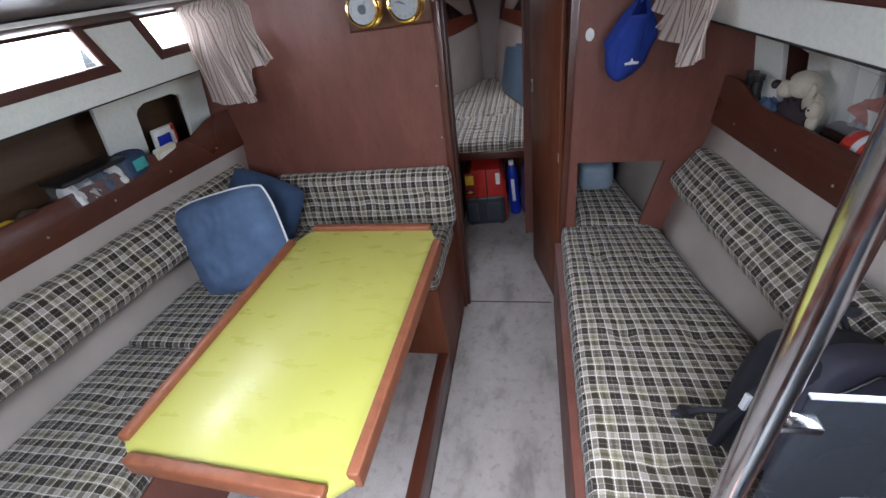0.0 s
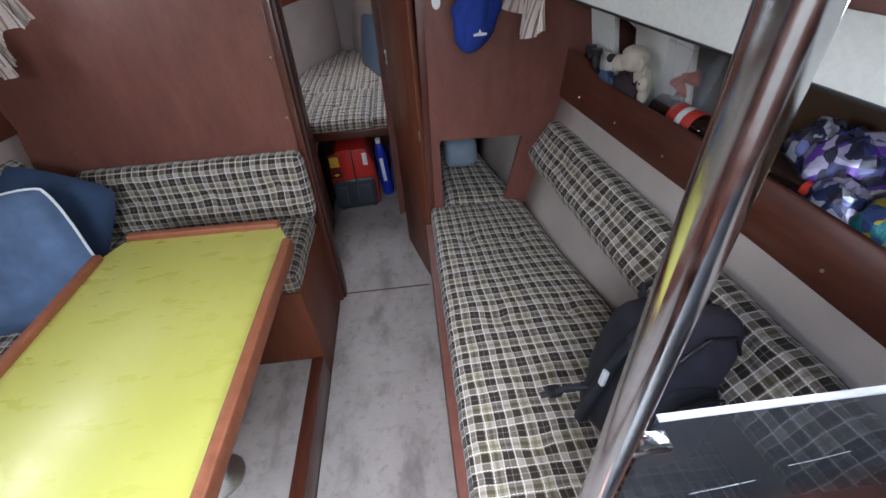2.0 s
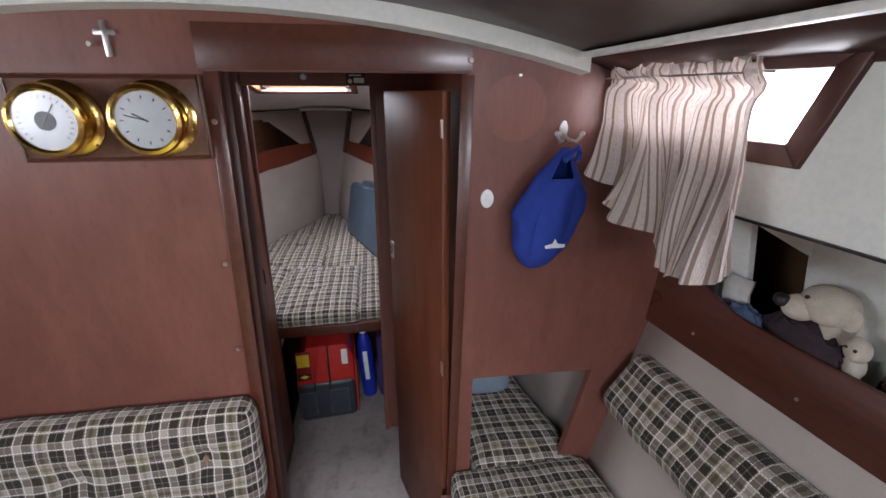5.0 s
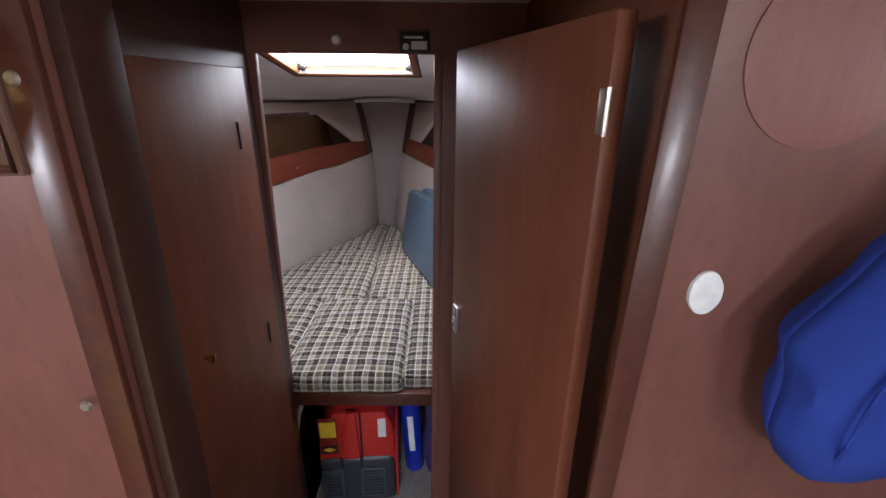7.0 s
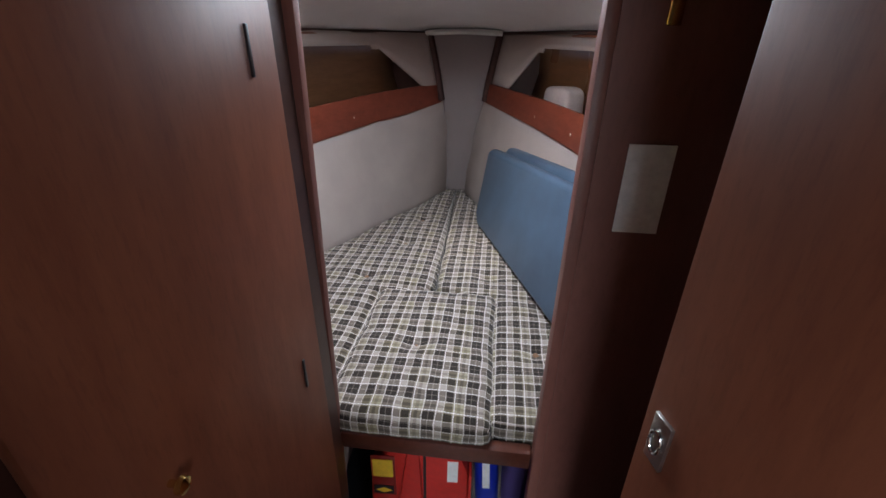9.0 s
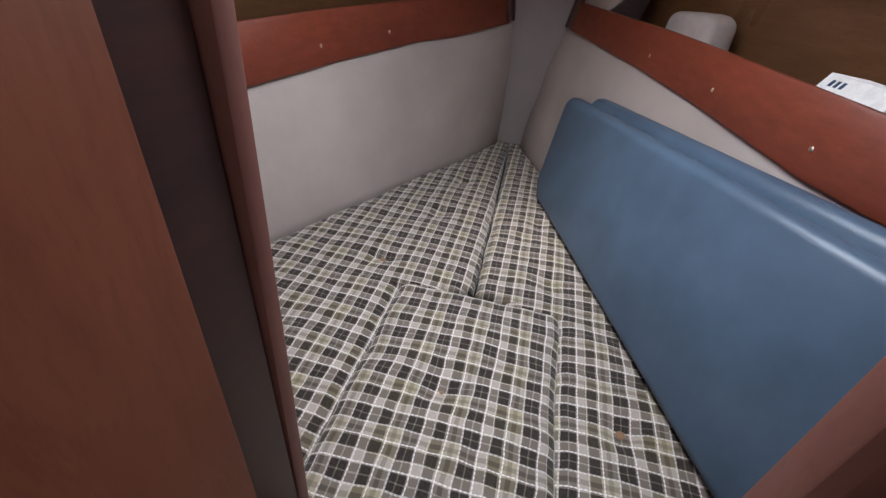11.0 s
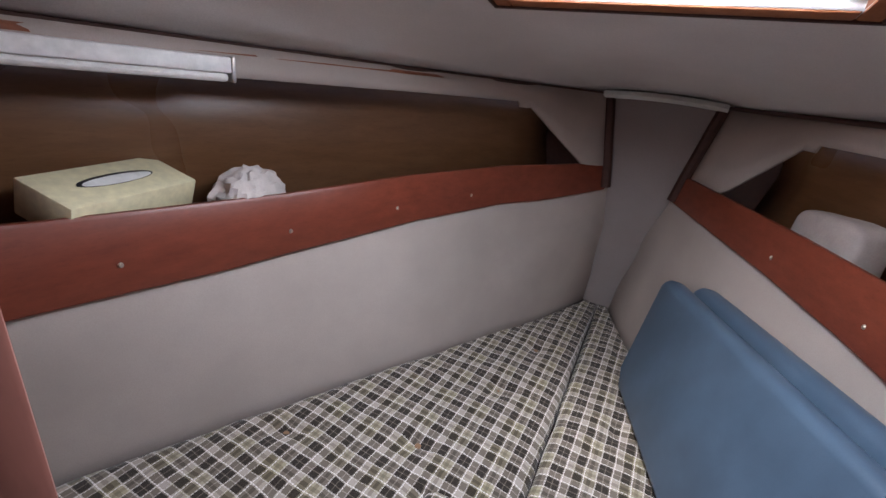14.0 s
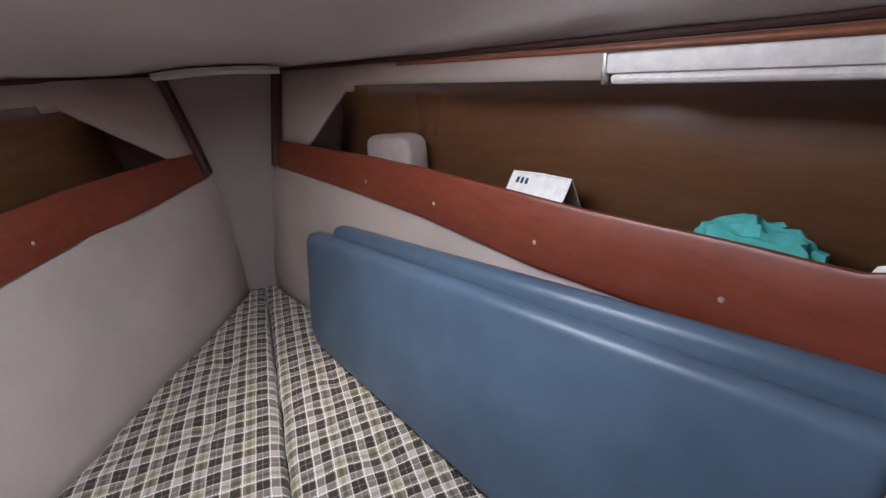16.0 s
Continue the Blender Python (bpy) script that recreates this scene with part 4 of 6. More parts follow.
ob = solid("ceiling_forward", loft([bow_ceiling_row(y) for y in ys3], skip={(1, 4), (1, 5), (2, 4), (2, 5)}), HEADLINER, "white cambered ceiling of the forward cabin", "ceiling", "structure")
thick(ob, 0.015, -1.0)

# hatch, lying in the slope of the deck; its own y runs aft from its forward edge
hatch = thing("deck_hatch", "square deck hatch in a pale varnished wooden frame", "hatch", (0, 3.485, 1.611), (-math.degrees(math.atan(HATCH_SLOPE)), 0, 0), kind="structure")
HA, HF = HY0 - 3.485, HY1 - 3.485
for name, b in (("frame_side", (HX0 - 0.028, HX0, HA - 0.028, HF + 0.028)), ("frame_side", (HX1, HX1 + 0.028, HA - 0.028, HF + 0.028)), ("frame_end", (HX0, HX1, HA - 0.028, HA)), ("frame_end", (HX0, HX1, HF, HF + 0.028))):
    part(name, box(*b, -0.003, 0.044, 0.004), HATCH_WOOD, hatch)
for b in ((HX0 - 0.034, HX1 + 0.034, HF + 0.026, HF + 0.034), (HX0 - 0.034, HX1 + 0.034, HA - 0.034, HA - 0.026), (HX0 - 0.034, HX0 - 0.026, HA - 0.026, HF + 0.026), (HX1 + 0.026, HX1 + 0.034, HA - 0.026, HF + 0.026)):
    part("bead", box(*b, -0.005, 0.010, 0.002), MAHOGANY_DARK, hatch)
part("rim", box(HX0, HX1, HF - 0.008, HF - 0.001, 0.030, 0.040, 0.002), BLACK, hatch, "black rubber seal")
part("hinge_bar", tube([(HX0 + 0.02, HF - 0.03, 0.026), (HX1 - 0.02, HF - 0.03, 0.026)], 0.005, 10), STEEL, hatch, "steel bar across the hatch")
for x in (HX0 + 0.016, HX1 - 0.016):
    part("hinge", box(x - 0.012, x + 0.012, HF - 0.034, HF - 0.002, 0.012, 0.034, 0.004), BLACK, hatch, "dark hatch hinge")
pane = part("pane", box(HX0, HX1, HA, HF, 0.045, 0.051), PANE, hatch)
pane.visible_shadow = False

# outer skin that closes the boat round the cabins
for side in (1, -1):
    solid("wall_hull_outer", box(min(side * 1.78, side * 1.80), max(side * 1.78, side * 1.80), AFT - 0.03, 4.7, -0.1, 1.49), GELCOAT, "white outer hull side closing the boat", "wall", "structure")
    rows = [[(cabin_x(y, side) + 0.022 * side, y, 1.462), (side * 1.80, y, 1.462)] for y in SALOON_YS]
    solid("roof_side_deck", loft(rows), GELCOAT, "outer side deck above the shelves", "roof", "structure")
    rows = [[(bow_rail(y, side) + 0.075 * side, y, 1.56), (side * 1.80, y, 1.50)] for y in [1.96] + V_YS + [4.7]]
    solid("roof_foredeck", loft(rows), GELCOAT, "outer foredeck beside the forward cabin", "roof", "structure")
# added plates stop light leaking in at the shelf ends; dark colour stands for shade
for side in (1, -1):
    x0, x1 = sorted((side * 0.16, side * 0.62))
    solid("wall_bow_end", box(x0, x1, 4.336, 4.346, 1.20, 1.58), MAHOGANY_DARK, "added plate closing the end of the bow shelf, darkened for shade", "wall", "structure")
solid("wall_stem", box(-1.8, 1.8, 4.70, 4.72, -0.1, 1.60), GELCOAT, "outer stem closing the bow", "wall", "structure")
solid("roof_stem", box(-0.30, 0.30, 4.30, 4.72, 1.535, 1.545), GELCOAT, "foredeck over the stem", "roof", "structure")
solid("ground", box(-1.8, 1.8, AFT - 0.03, 4.72, -0.13, -0.10), DARK_GREY, "dark bilge under the cabin sole", "ground", "structure")
solid("water", box(-3000, 3000, -3000, 3000, -0.9, -0.8), plain("harbour_water", (0.25, 0.28, 0.28), 0.25), "pale harbour water round the boat", "water", "structure")

# ---- aft end: closing walls, galley ----
bm = bmesh.new()
for b in ((-1.4, -0.12, 0, 1.80), (0.60, 1.4, 0, 1.80), (-0.12, 0.60, 0, 1.05)):
    box(b[0], b[1], AFT - 0.03, AFT, b[2], b[3], bm=bm)
solid("wall_aft_bulkhead", bm, MAHOGANY, "mahogany bulkhead below the companionway", "wall", "structure", smooth=False)
steps = thing("companionway_steps", "plain wooden companionway steps below the hatch", "steps", (0.24, AFT, 0))
for i, z in enumerate((0.24, 0.5, 0.76)):
    part("tread", box(-0.26, 0.26, 0.0, 0.30 - 0.07 * i, z - 0.02, z, 0.004), MAHOGANY_RAIL, steps)
for x in (-0.28, 0.28):
    part("side_panel", box(x - 0.012, x + 0.012, 0.0, 0.16, 0.0, 0.98, 0.003), MAHOGANY_RAIL, steps)

# ---- seats and berth bases ----
def base_box(name, label, outline, z1, mat=None):
    bm = prism(outline, z1, bevel=0.003)
    return solid(name, bm, mat or MAHOGANY, label, "seat base")


base_box("seat_locker", "varnished plywood base of the forward dinette seat", [(-0.74, 1.470), (-0.022, 1.470), (-0.022, 1.95), (-0.74, 1.95)], 0.52, MAHOGANY_DOOR)
base_box("seat_locker", "wooden base of the port settee", [(-1.12, AFT + 0.1), (-0.76, AFT + 0.1), (-0.76, 1.95), (-1.02, 1.95)], 0.52)
base_box("berth_locker", "mahogany front of the starboard berth", [(0.485, 0.47), (0.96, 0.47), (0.80, 1.95), (0.485, 1.95)], 0.44)
solid("berth_locker", prism([(0.58, 1.99), (0.92, 1.99), (0.80, 2.62), (0.58, 2.62)], 0.42, bevel=0.002), MAHOGANY_DARK, "berth base running on through the bulkhead", "seat base")


def tapered(front, back, x0, x1):
    """Maps a block's x from x0..x1 to between front(y) and back(y); keeps y, z."""
    def warp(q, u, v, w):
        k = (q.x - x0) / (x1 - x0)
        f, b = front(q.y), back(q.y)
        return Vector((f + k * (b - f), q.y, q.z))
    return warp


def settee(name, label, y0, y1, front, back, ztop, h, tufts, seed, group):
    """A flat seat cushion whose back edge follows the hull."""
    lx = abs(back((y0 + y1) / 2) - front((y0 + y1) / 2))
    s = 1 if back(y0) > front(y0) else -1
    yc = (y0 + y1) / 2
    warp = lambda q, u, v, w: Vector((front(q.y + yc) + (s * (q.x + lx / 2) / lx) * abs(back(q.y + yc) - front(q.y + yc)), q.y, q.z))
    ob = new(name, cushion_mesh(name, (lx, y1 - y0, h), PLAID, r=0.028, puff=0.010, tufts=tufts, warp=warp, seed=seed, wrinkle=0.004))
    if s < 0:
        ob.data.flip_normals()
    ob.matrix_basis = pose(0, yc, ztop - h / 2 - 0.008)
    tuft_buttons(ob, tufts, h, 0.010, 0.022, warp)
    return tagged(ob, label, "seat cushion", group)


settee("berth_cushion", "long plaid berth cushion, tufted and slightly creased", 0.50, 1.95, lambda y: 0.512 - 0.0, lambda y: lerp_table(S_BERTH, y) - 0.012, 0.552, 0.115,
       [(-0.12, -0.45), (0.12, -0.45), (-0.12, 0.0), (0.12, 0.0), (-0.12, 0.45), (0.12, 0.42)], 0.013, "plaid cushions")
ob = settee("berth_cushion", "plaid berth cushion passing through the opening in the bulkhead", 1.93, 2.55, lambda y: 0.585, lambda y: lerp_table(S_BERTH, y) - 0.02, 0.60, 0.10, [(0, 0.1)], 0.31, "plaid cushions")
ob.matrix_basis = pose(0, 2.24, 0.545, 3, 3, 0)
settee("seat_cushion", "plaid seat cushion against the hull, beside the table", 0.02, 1.035, lambda y: -0.74, lambda y: lerp_table(P_BERTH, y) + 0.012, 0.624, 0.105, [(0, -0.2), (0, 0.25)], 0.57, "plaid cushions")
settee("seat_cushion", "plaid corner seat cushion of the dinette", 1.042, 1.94, lambda y: -0.735, lambda y: lerp_table(P_BERTH, y) + 0.012, 0.624, 0.105, [(0, -0.1)], 0.77, "plaid cushions")
settee("seat_cushion", "plaid cushion of the forward dinette seat, facing aft", 1.475, 1.93, lambda y: -0.728, lambda y: -0.018, 0.624, 0.105, [(-0.2, 0.0), (0.18, 0.0)], 0.21, "plaid cushions")
cushion("backrest_cushion", "upright plaid backrest cushion against the bulkhead", (0.90, 0.30, 0.085), pose(-0.437, 1.897, 0.752, 84, 0, 0), PLAID, "seat cushion", "plaid cushions",
        r=0.035, puff=0.014, tufts=[(-0.25, 0.0), (0.05, 0.0), (0.33, 0.02)], seed=0.43)


def bolster(name, label, a, b, lean, side, h, t, tufts, seed, group="plaid cushions"):
    """A long back cushion from a to b, leaning on the hull."""
    a, b = Vector(a), Vector(b)
    d = b - a
    yaw = math.degrees(math.atan2(d.y, d.x))
    pitch = math.degrees(math.atan2(d.z, d.xy.length))
    m = Matrix.Translation((a + b) / 2) @ pose(0, 0, 0, 0, -pitch, yaw) @ pose(0, 0, 0, lean, 0, 0)
    return cushion(name, label, (d.length, h, t), m, PLAID, "seat cushion", group, r=0.04, puff=0.016, tufts=tufts, seed=seed, wrinkle=0.005)


bolster("back_cushion", "long plaid back cushion leaning against the hull", (1.025, 1.93, 0.835), (1.165, 0.47, 0.835), 55, 1, 0.20, 0.09, [(-0.45, 0), (-0.15, 0.0), (0.15, 0), (0.45, 0)], 0.11)
bolster("back_cushion", "long plaid back cushion leaning on the port hull", (-1.25, 0.05, 0.893), (-1.035, 1.92, 0.888), 60, -1, 0.21, 0.09, [(-0.55, 0), (-0.2, 0.0), (0.15, 0), (0.5, 0)], 0.91)

# ---- table ----
table = thing("dinette_table", "lime yellow laminate table with raised wooden edging", "table")
outline = [(-0.492, 1.469), (-0.001, 1.456), (0.045, 1.359), (0.024, 0.512), (-0.020, 0.476), (-0.517, 0.501), (-0.570, 0.544), (-0.538, 1.376)]
part("tabletop", prism(outline, 0.022, Matrix.Translation((0, 0, 0.828)), 0.002), LAMINATE, table)


def fiddle(p, q, inset=0.0):
    p, q = Vector((*p, 0)), Vector((*q, 0))
    d = (q - p).normalized()
    n = Vector((d.y, -d.x, 0))
    length = (q - p).length
    m = Matrix.Translation(Vector((p.x, p.y, 0.817))) @ Matrix(((d.x, n.x, 0, 0), (d.y, n.y, 0, 0), (0, 0, 1, 0), (0, 0, 0, 1)))
    bm = box(0, length, -0.014, 0.014, 0, 0.052, 0.006, 3, m=m)
    bmesh.ops.recalc_face_normals(bm, faces=bm.faces[:])
    part("edging", bm, TEAK_EDGE, table)


fiddle(outline[0], outline[1])
fiddle(outline[2], outline[3])
fiddle(outline[4], outline[5])
fiddle(outline[6], outline[7])
part("pedestal", lathe([(0.075, 0.13), (0.075, 0.14), (0.032, 0.150), (0.030, 0.79), (0.09, 0.81), (0.09, 0.827)], 24, m=Matrix.Translation((-0.32, 1.0, 0))), ALLOY, table, "dull metal table pedestal")
part("knob", lathe([(0.012, 0.789), (0.022, 0.792), (0.022, 0.814), (0.012, 0.828)], 16, m=Matrix.Translation((-0.02, 0.68, 0))), BLACK, table, "black plastic clamp knob")

# ---- pillows ----
def pillow(name, label, size, at, mat, seed, piping=False):
    w, h, t = size
    n = 34
    bm = bmesh.new()
    sheets = []
    for s in (1, -1):
        grid = []
        for i in range(n + 1):
            row = []
            for j in range(n + 1):
                u, v = 2 * i / n - 1, 2 * j / n - 1
                c = 1 - 0.10 * abs(u * v) ** 3
                z = s * t / 2 * ((1 - u ** 4) * (1 - v ** 4)) ** 0.55
                x, y = u * w / 2 * c, v * h / 2 * c
                z += 0.026 * noise.noise(Vector((u * 1.7 + seed, v * 1.7, s))) * (1 - u ** 4) * (1 - v ** 4)
                z += 0.014 * (0.35 - abs(noise.noise(Vector((u * 2.6 + seed, v * 2.2 + u, s * 3))))) * (1 - u ** 4) * (1 - v ** 4)
                z += 0.009 * (0.3 - abs(noise.noise(Vector((u * 4.6 + seed, v * 4.0 - u * 2.0, s * 5))))) * (1 - u ** 6) * (1 - v ** 6)
                row.append(bm.verts.new((x, y, z)))
            grid.append(row)
        sheets.append(grid)
        for i in range(n):
            for j in range(n):
                q = (grid[i][j], grid[i + 1][j], grid[i + 1][j + 1], grid[i][j + 1])
                bm.faces.new(q if s > 0 else tuple(reversed(q)))
    rim = [tuple(sheets[0][i][0].co) for i in range(n)] + [tuple(sheets[0][n][j].co) for j in range(n)] + [tuple(sheets[0][i][n].co) for i in range(n, 0, -1)] + [tuple(sheets[0][0][j].co) for j in range(n, 0, -1)]
    bmesh.ops.remove_doubles(bm, verts=bm.verts[:], dist=0.0005)
    top = new(name)
    top.matrix_basis = at
    tagged(top, label, "pillow", "scatter pillows")
    cover = part("cover", bm, mat, top)
    cover.data.shade_smooth()
    if piping:
        part("piping", tube([(x, y, 0) for x, y, z in rim], 0.005, 8, closed=True), PIPING, top, "white piping")
    return top


pillow("pillow", "square blue cloth pillow with white piping, leaning", (0.43, 0.42, 0.14), pose(-0.835, 1.42, 0.828, 70, -9, 12), BLUE_CLOTH, 3.0, True)
pillow("pillow", "darker navy pillow behind the blue one", (0.34, 0.34, 0.11), pose(-0.85, 1.67, 0.835, 72, 28, 6), NAVY_CLOTH, 7.0)

# ---- galley corner with grab pole and acrylic screen ----
galley = thing("galley_unit", "wooden galley counter with a raised edge", "counter", (0, 0, 0))
part("cabinet", prism([(0.60, AFT + 0.02), (1.16, AFT + 0.02), (1.16, 0.44), (0.68, 0.44), (0.60, 0.36)], 0.90, bevel=0.003), MAHOGANY, galley)
part("worktop", prism([(0.58, AFT + 0.02), (1.2, AFT + 0.02), (1.2, 0.40), (0.68, 0.40), (0.58, 0.33)], 0.02, Matrix.Translation((0, 0, 0.901)), 0.002), DARK_GREY, galley, "dark worktop")
part("edging", prism([(0.56, 0.31), (0.655, 0.47), (1.22, 0.47), (1.22, 0.435), (0.672, 0.435), (0.592, 0.30)], 0.055, Matrix.Translation((0, 0, 0.895)), 0.005), TEAK_EDGE, galley)
stove = thing("gas_stove", "black gas hob with a steel pan rail", "stove", (0.90, 0.15, 0.921))
part("body", box(-0.22, 0.22, -0.18, 0.18, 0, 0.025, 0.006), BLACK, stove)
part("rail", tube([(-0.20, -0.16, 0.05), (-0.20, 0.12, 0.05), (-0.16, 0.16, 0.05), (0.16, 0.16, 0.05), (0.20, 0.12, 0.05), (0.20, -0.16, 0.05)], 0.004, 10), STEEL, stove)
for x in (-0.2, 0.2):
    part("post", cyl(0.004, 0.004, 0.02, 0.05, 10, m=Matrix.Translation((x, -0.1, 0))), STEEL, stove)
for x in (-0.1, 0.1):
    part("burner", lathe([(0.045, 0.025), (0.045, 0.032), (0.025, 0.036), (0.025, 0.044), (0.01, 0.046)], 20, m=Matrix.Translation((x, 0, 0))), DARK_GREY, stove)

POLE = (0.632, 0.45)
pole = thing("grab_pole", "polished stainless steel grab pole", "grab pole", (*POLE, 0.951))
part("tube", cyl(0.0165, 0.0165, 0.0, 0.80, 28), STEEL, pole)
part("base_plate", box(-0.036, 0.036, -0.032, 0.032, 0.0, 0.005, 0.002), ALLOY, pole)
part("collar", lathe([(0.021, 0.005), (0.021, 0.016), (0.018, 0.020)], 24), STEEL, pole)
for x, y in ((-0.025, -0.021), (0.025, -0.021), (-0.025, 0.021), (0.025, 0.021)):
    part("screw", cyl(0.004, 0.003, 0.005, 0.007, 10, m=Matrix.Translation((x, y, 0))), ALLOY, pole)
screen = thing("splash_screen", "scratched clear acrylic screen above the galley edge", "screen", (0, 0.45, 0.95))
part("sheet", box(0.662, 1.235, -0.003, 0.003, 0.0, 0.315, 0.001), ACRYLIC, screen)
part("top_edge", box(0.662, 1.235, -0.0034, 0.0034, 0.315, 0.3175), plain("cut_acrylic_edge", (0.42, 0.43, 0.50), 0.4), screen)
scratches = random.Random(4)
for k in range(6):
    x, z = 0.72 + 0.42 * scratches.random(), 0.05 + 0.2 * scratches.random()
    dx, dz = 0.02 + 0.06 * scratches.random(), 0.05 * (scratches.random() - 0.5)
    part("scratch", tube([(x, -0.0034, z), (x + dx * 0.5, -0.0034, z + dz * 0.4), (x + dx, -0.0034, z + dz)], 0.00025, 5), PIPING, screen)
part("clip", box(0.645, 0.685, -0.010, 0.010, 0.262, 0.274, 0.002), STEEL, screen)

# ---- backpack ----
bag = thing("backpack", "black nylon backpack standing on the berth, leaning on the cushion", "backpack", (0.94, 0.79, 0.580), (-8, 14, 10))


def blob(size, at=(0, 0, 0), rot=(0, 0, 0), power=0.7, seed=1.0, amp=0.012, n=20):
    """A soft rounded block, a little lumpy."""
    bm = bmesh.new()
    bmesh.ops.create_uvsphere(bm, u_segments=n * 2, v_segments=n, radius=1)
    m = pose(*at, *rot)
    for v in bm.verts:
        p = v.co
        q = Vector([math.copysign(abs(c) ** power, c) * s / 2 for c, s in zip(p, size)])
        q += amp * noise.noise_vector(q * 9 + Vector((seed, seed, 0)))
        v.co = m @ q
    return bm


def soft(name, bm, mat, parent, label=""):
    ob = part(name, bm, mat, parent, label)
    ob.data.shade_smooth()
    return ob


soft("body", blob((0.29, 0.19, 0.385), (0, 0, 0.18), (0, 0, 0), 0.55, 2.0, 0.018), BAG_BLACK, bag)
soft("front_panel", blob((0.25, 0.10, 0.36), (0.0, -0.065, 0.20), (-6, 0, 0), 0.55, 8.0, 0.012), BAG_GREY, bag, "dark grey nylon panel")
soft("front_pocket", blob((0.19, 0.09, 0.25), (-0.015, -0.098, 0.125), (-4, 0, 0), 0.6, 5.0, 0.012), BAG_BLACK, bag)
part("handle", tube([(-0.06, 0.06, 0.35), (-0.05, 0.075, 0.372), (0.0, 0.082, 0.378), (0.05, 0.075, 0.372), (0.06, 0.06, 0.35)], 0.008, 10), BAG_BLACK, bag)
part("strap", tube([(0.05, 0.09, 0.38), (0.11, 0.10, 0.375), (0.155, 0.09, 0.33), (0.178, 0.07, 0.24), (0.182, 0.05, 0.13)], 0.013, 10), BAG_GREY, bag, "grey padded shoulder strap")
part("strap", tube([(-0.10, -0.03, 0.37), (-0.145, -0.03, 0.31), (-0.158, -0.02, 0.22), (-0.16, 0.0, 0.12), (-0.155, 0.01, 0.04)], 0.015, 10), BAG_BLACK, bag)
part("strap", tube([(-0.15, 0.02, 0.13), (-0.185, 0.05, 0.10), (-0.20, 0.075, 0.06), (-0.225, 0.085, 0.045)], 0.008, 8), BAG_BLACK, bag)
part("buckle", box(-0.215, -0.18, 0.06, 0.09, 0.055, 0.075, 0.004), BLACK, bag)
part("reflector", box(-0.178, -0.168, -0.032, -0.018, 0.185, 0.225, 0.002), PIPING, bag, "pale reflective tab")
part("zip", tube([(-0.115, -0.085, 0.06), (-0.12, -0.10, 0.20), (-0.09, -0.105, 0.31), (-0.03, -0.10, 0.355), (0.05, -0.10, 0.35), (0.105, -0.10, 0.28), (0.12, -0.10, 0.15)], 0.004, 8), BLACK, bag)
part("zip", tube([(-0.10, -0.135, 0.16), (-0.07, -0.14, 0.215), (-0.01, -0.142, 0.23), (0.05, -0.14, 0.215), (0.075, -0.135, 0.16)], 0.0035, 8), BLACK, bag)

# ---- bulkhead things ----
plate = thing("clock_board", "polished wooden board with two brass ship instruments", "instrument board", (-0.162, YA, 1.567))
part("board", box(-0.172, 0.172, -0.014, -0.0005, -0.082, 0.082, 0.004), wood("instrument_board", (0.13, 0.060, 0.040), (0.20, 0.095, 0.065), (10, 10, 10), rough=0.3), plate)
part("moulding", tube([(-0.166, -0.014, -0.076), (0.166, -0.014, -0.076), (0.166, -0.014, 0.076), (-0.166, -0.014, 0.076)], 0.004, 8, closed=True), MAHOGANY_RAIL, plate)


def instrument(x, clock):
    m = pose(x, -0.014, 0.0, 90, 0, 0)
    case = part("case", lathe([(0.072, 0.0), (0.072, 0.006), (0.066, 0.010), (0.056, 0.012), (0.056, 0.040), (0.064, 0.043), (0.066, 0.050), (0.063, 0.056), (0.056, 0.058), (0.052, 0.054), (0.052, 0.050)], 40, m=m), BRASS, plate, "polished brass case")
    part("dial", cyl(0.0515, 0.0515, 0.0495, 0.0515, 36, m=m), DIAL, case, "silvered dial")
    part("glass", cyl(0.0515, 0.0515, 0.0545, 0.0555, 36, m=m), CLEAR, case).visible_shadow = False
    if clock:
        for k in range(12):
            a = radians(30 * k)
            part("numeral", box(-0.0012, 0.0012, 0.038, 0.044, 0.0516, 0.0521, m=m @ pose(0, 0, 0, 0, 0, math.degrees(a))), BLACK, case)
        part("hour_hand", box(-0.0016, 0.0016, -0.005, 0.024, 0.0522, 0.0528, m=m @ pose(0, 0, 0, 0, 0, 60)), BLACK, case)
        part("minute_hand", box(-0.0011, 0.0011, -0.006, 0.036, 0.0530, 0.0536, m=m @ pose(0, 0, 0, 0, 0, 75)), BLACK, case)
    else:
        part("movement", lathe([(0.017, 0.0516), (0.017, 0.0524), (0.008, 0.0526)], 24, m=m), DARK_GREY, case)
        for k in range(21):
            a = -135 + 13.5 * k
            part("scale_mark", box(-0.0007, 0.0007, 0.040, 0.045, 0.0516, 0.0520, m=m @ pose(0, 0, 0, 0, 0, a)), BLACK, case)
        part("pointer", box(-0.001, 0.001, -0.018, 0.036, 0.0526, 0.0532, m=m @ pose(0, 0, 0, 0, 0, -35)), BLACK, case)
    for k in range(4):
        a = radians(45 + 90 * k)
        part("screw", cyl(0.004, 0.003, 0.006, 0.009, 10, m=m @ pose(0.068 * math.cos(a), 0.068 * math.sin(a), 0)), BRASS, case)


instrument(-0.083, False)
instrument(0.083, True)

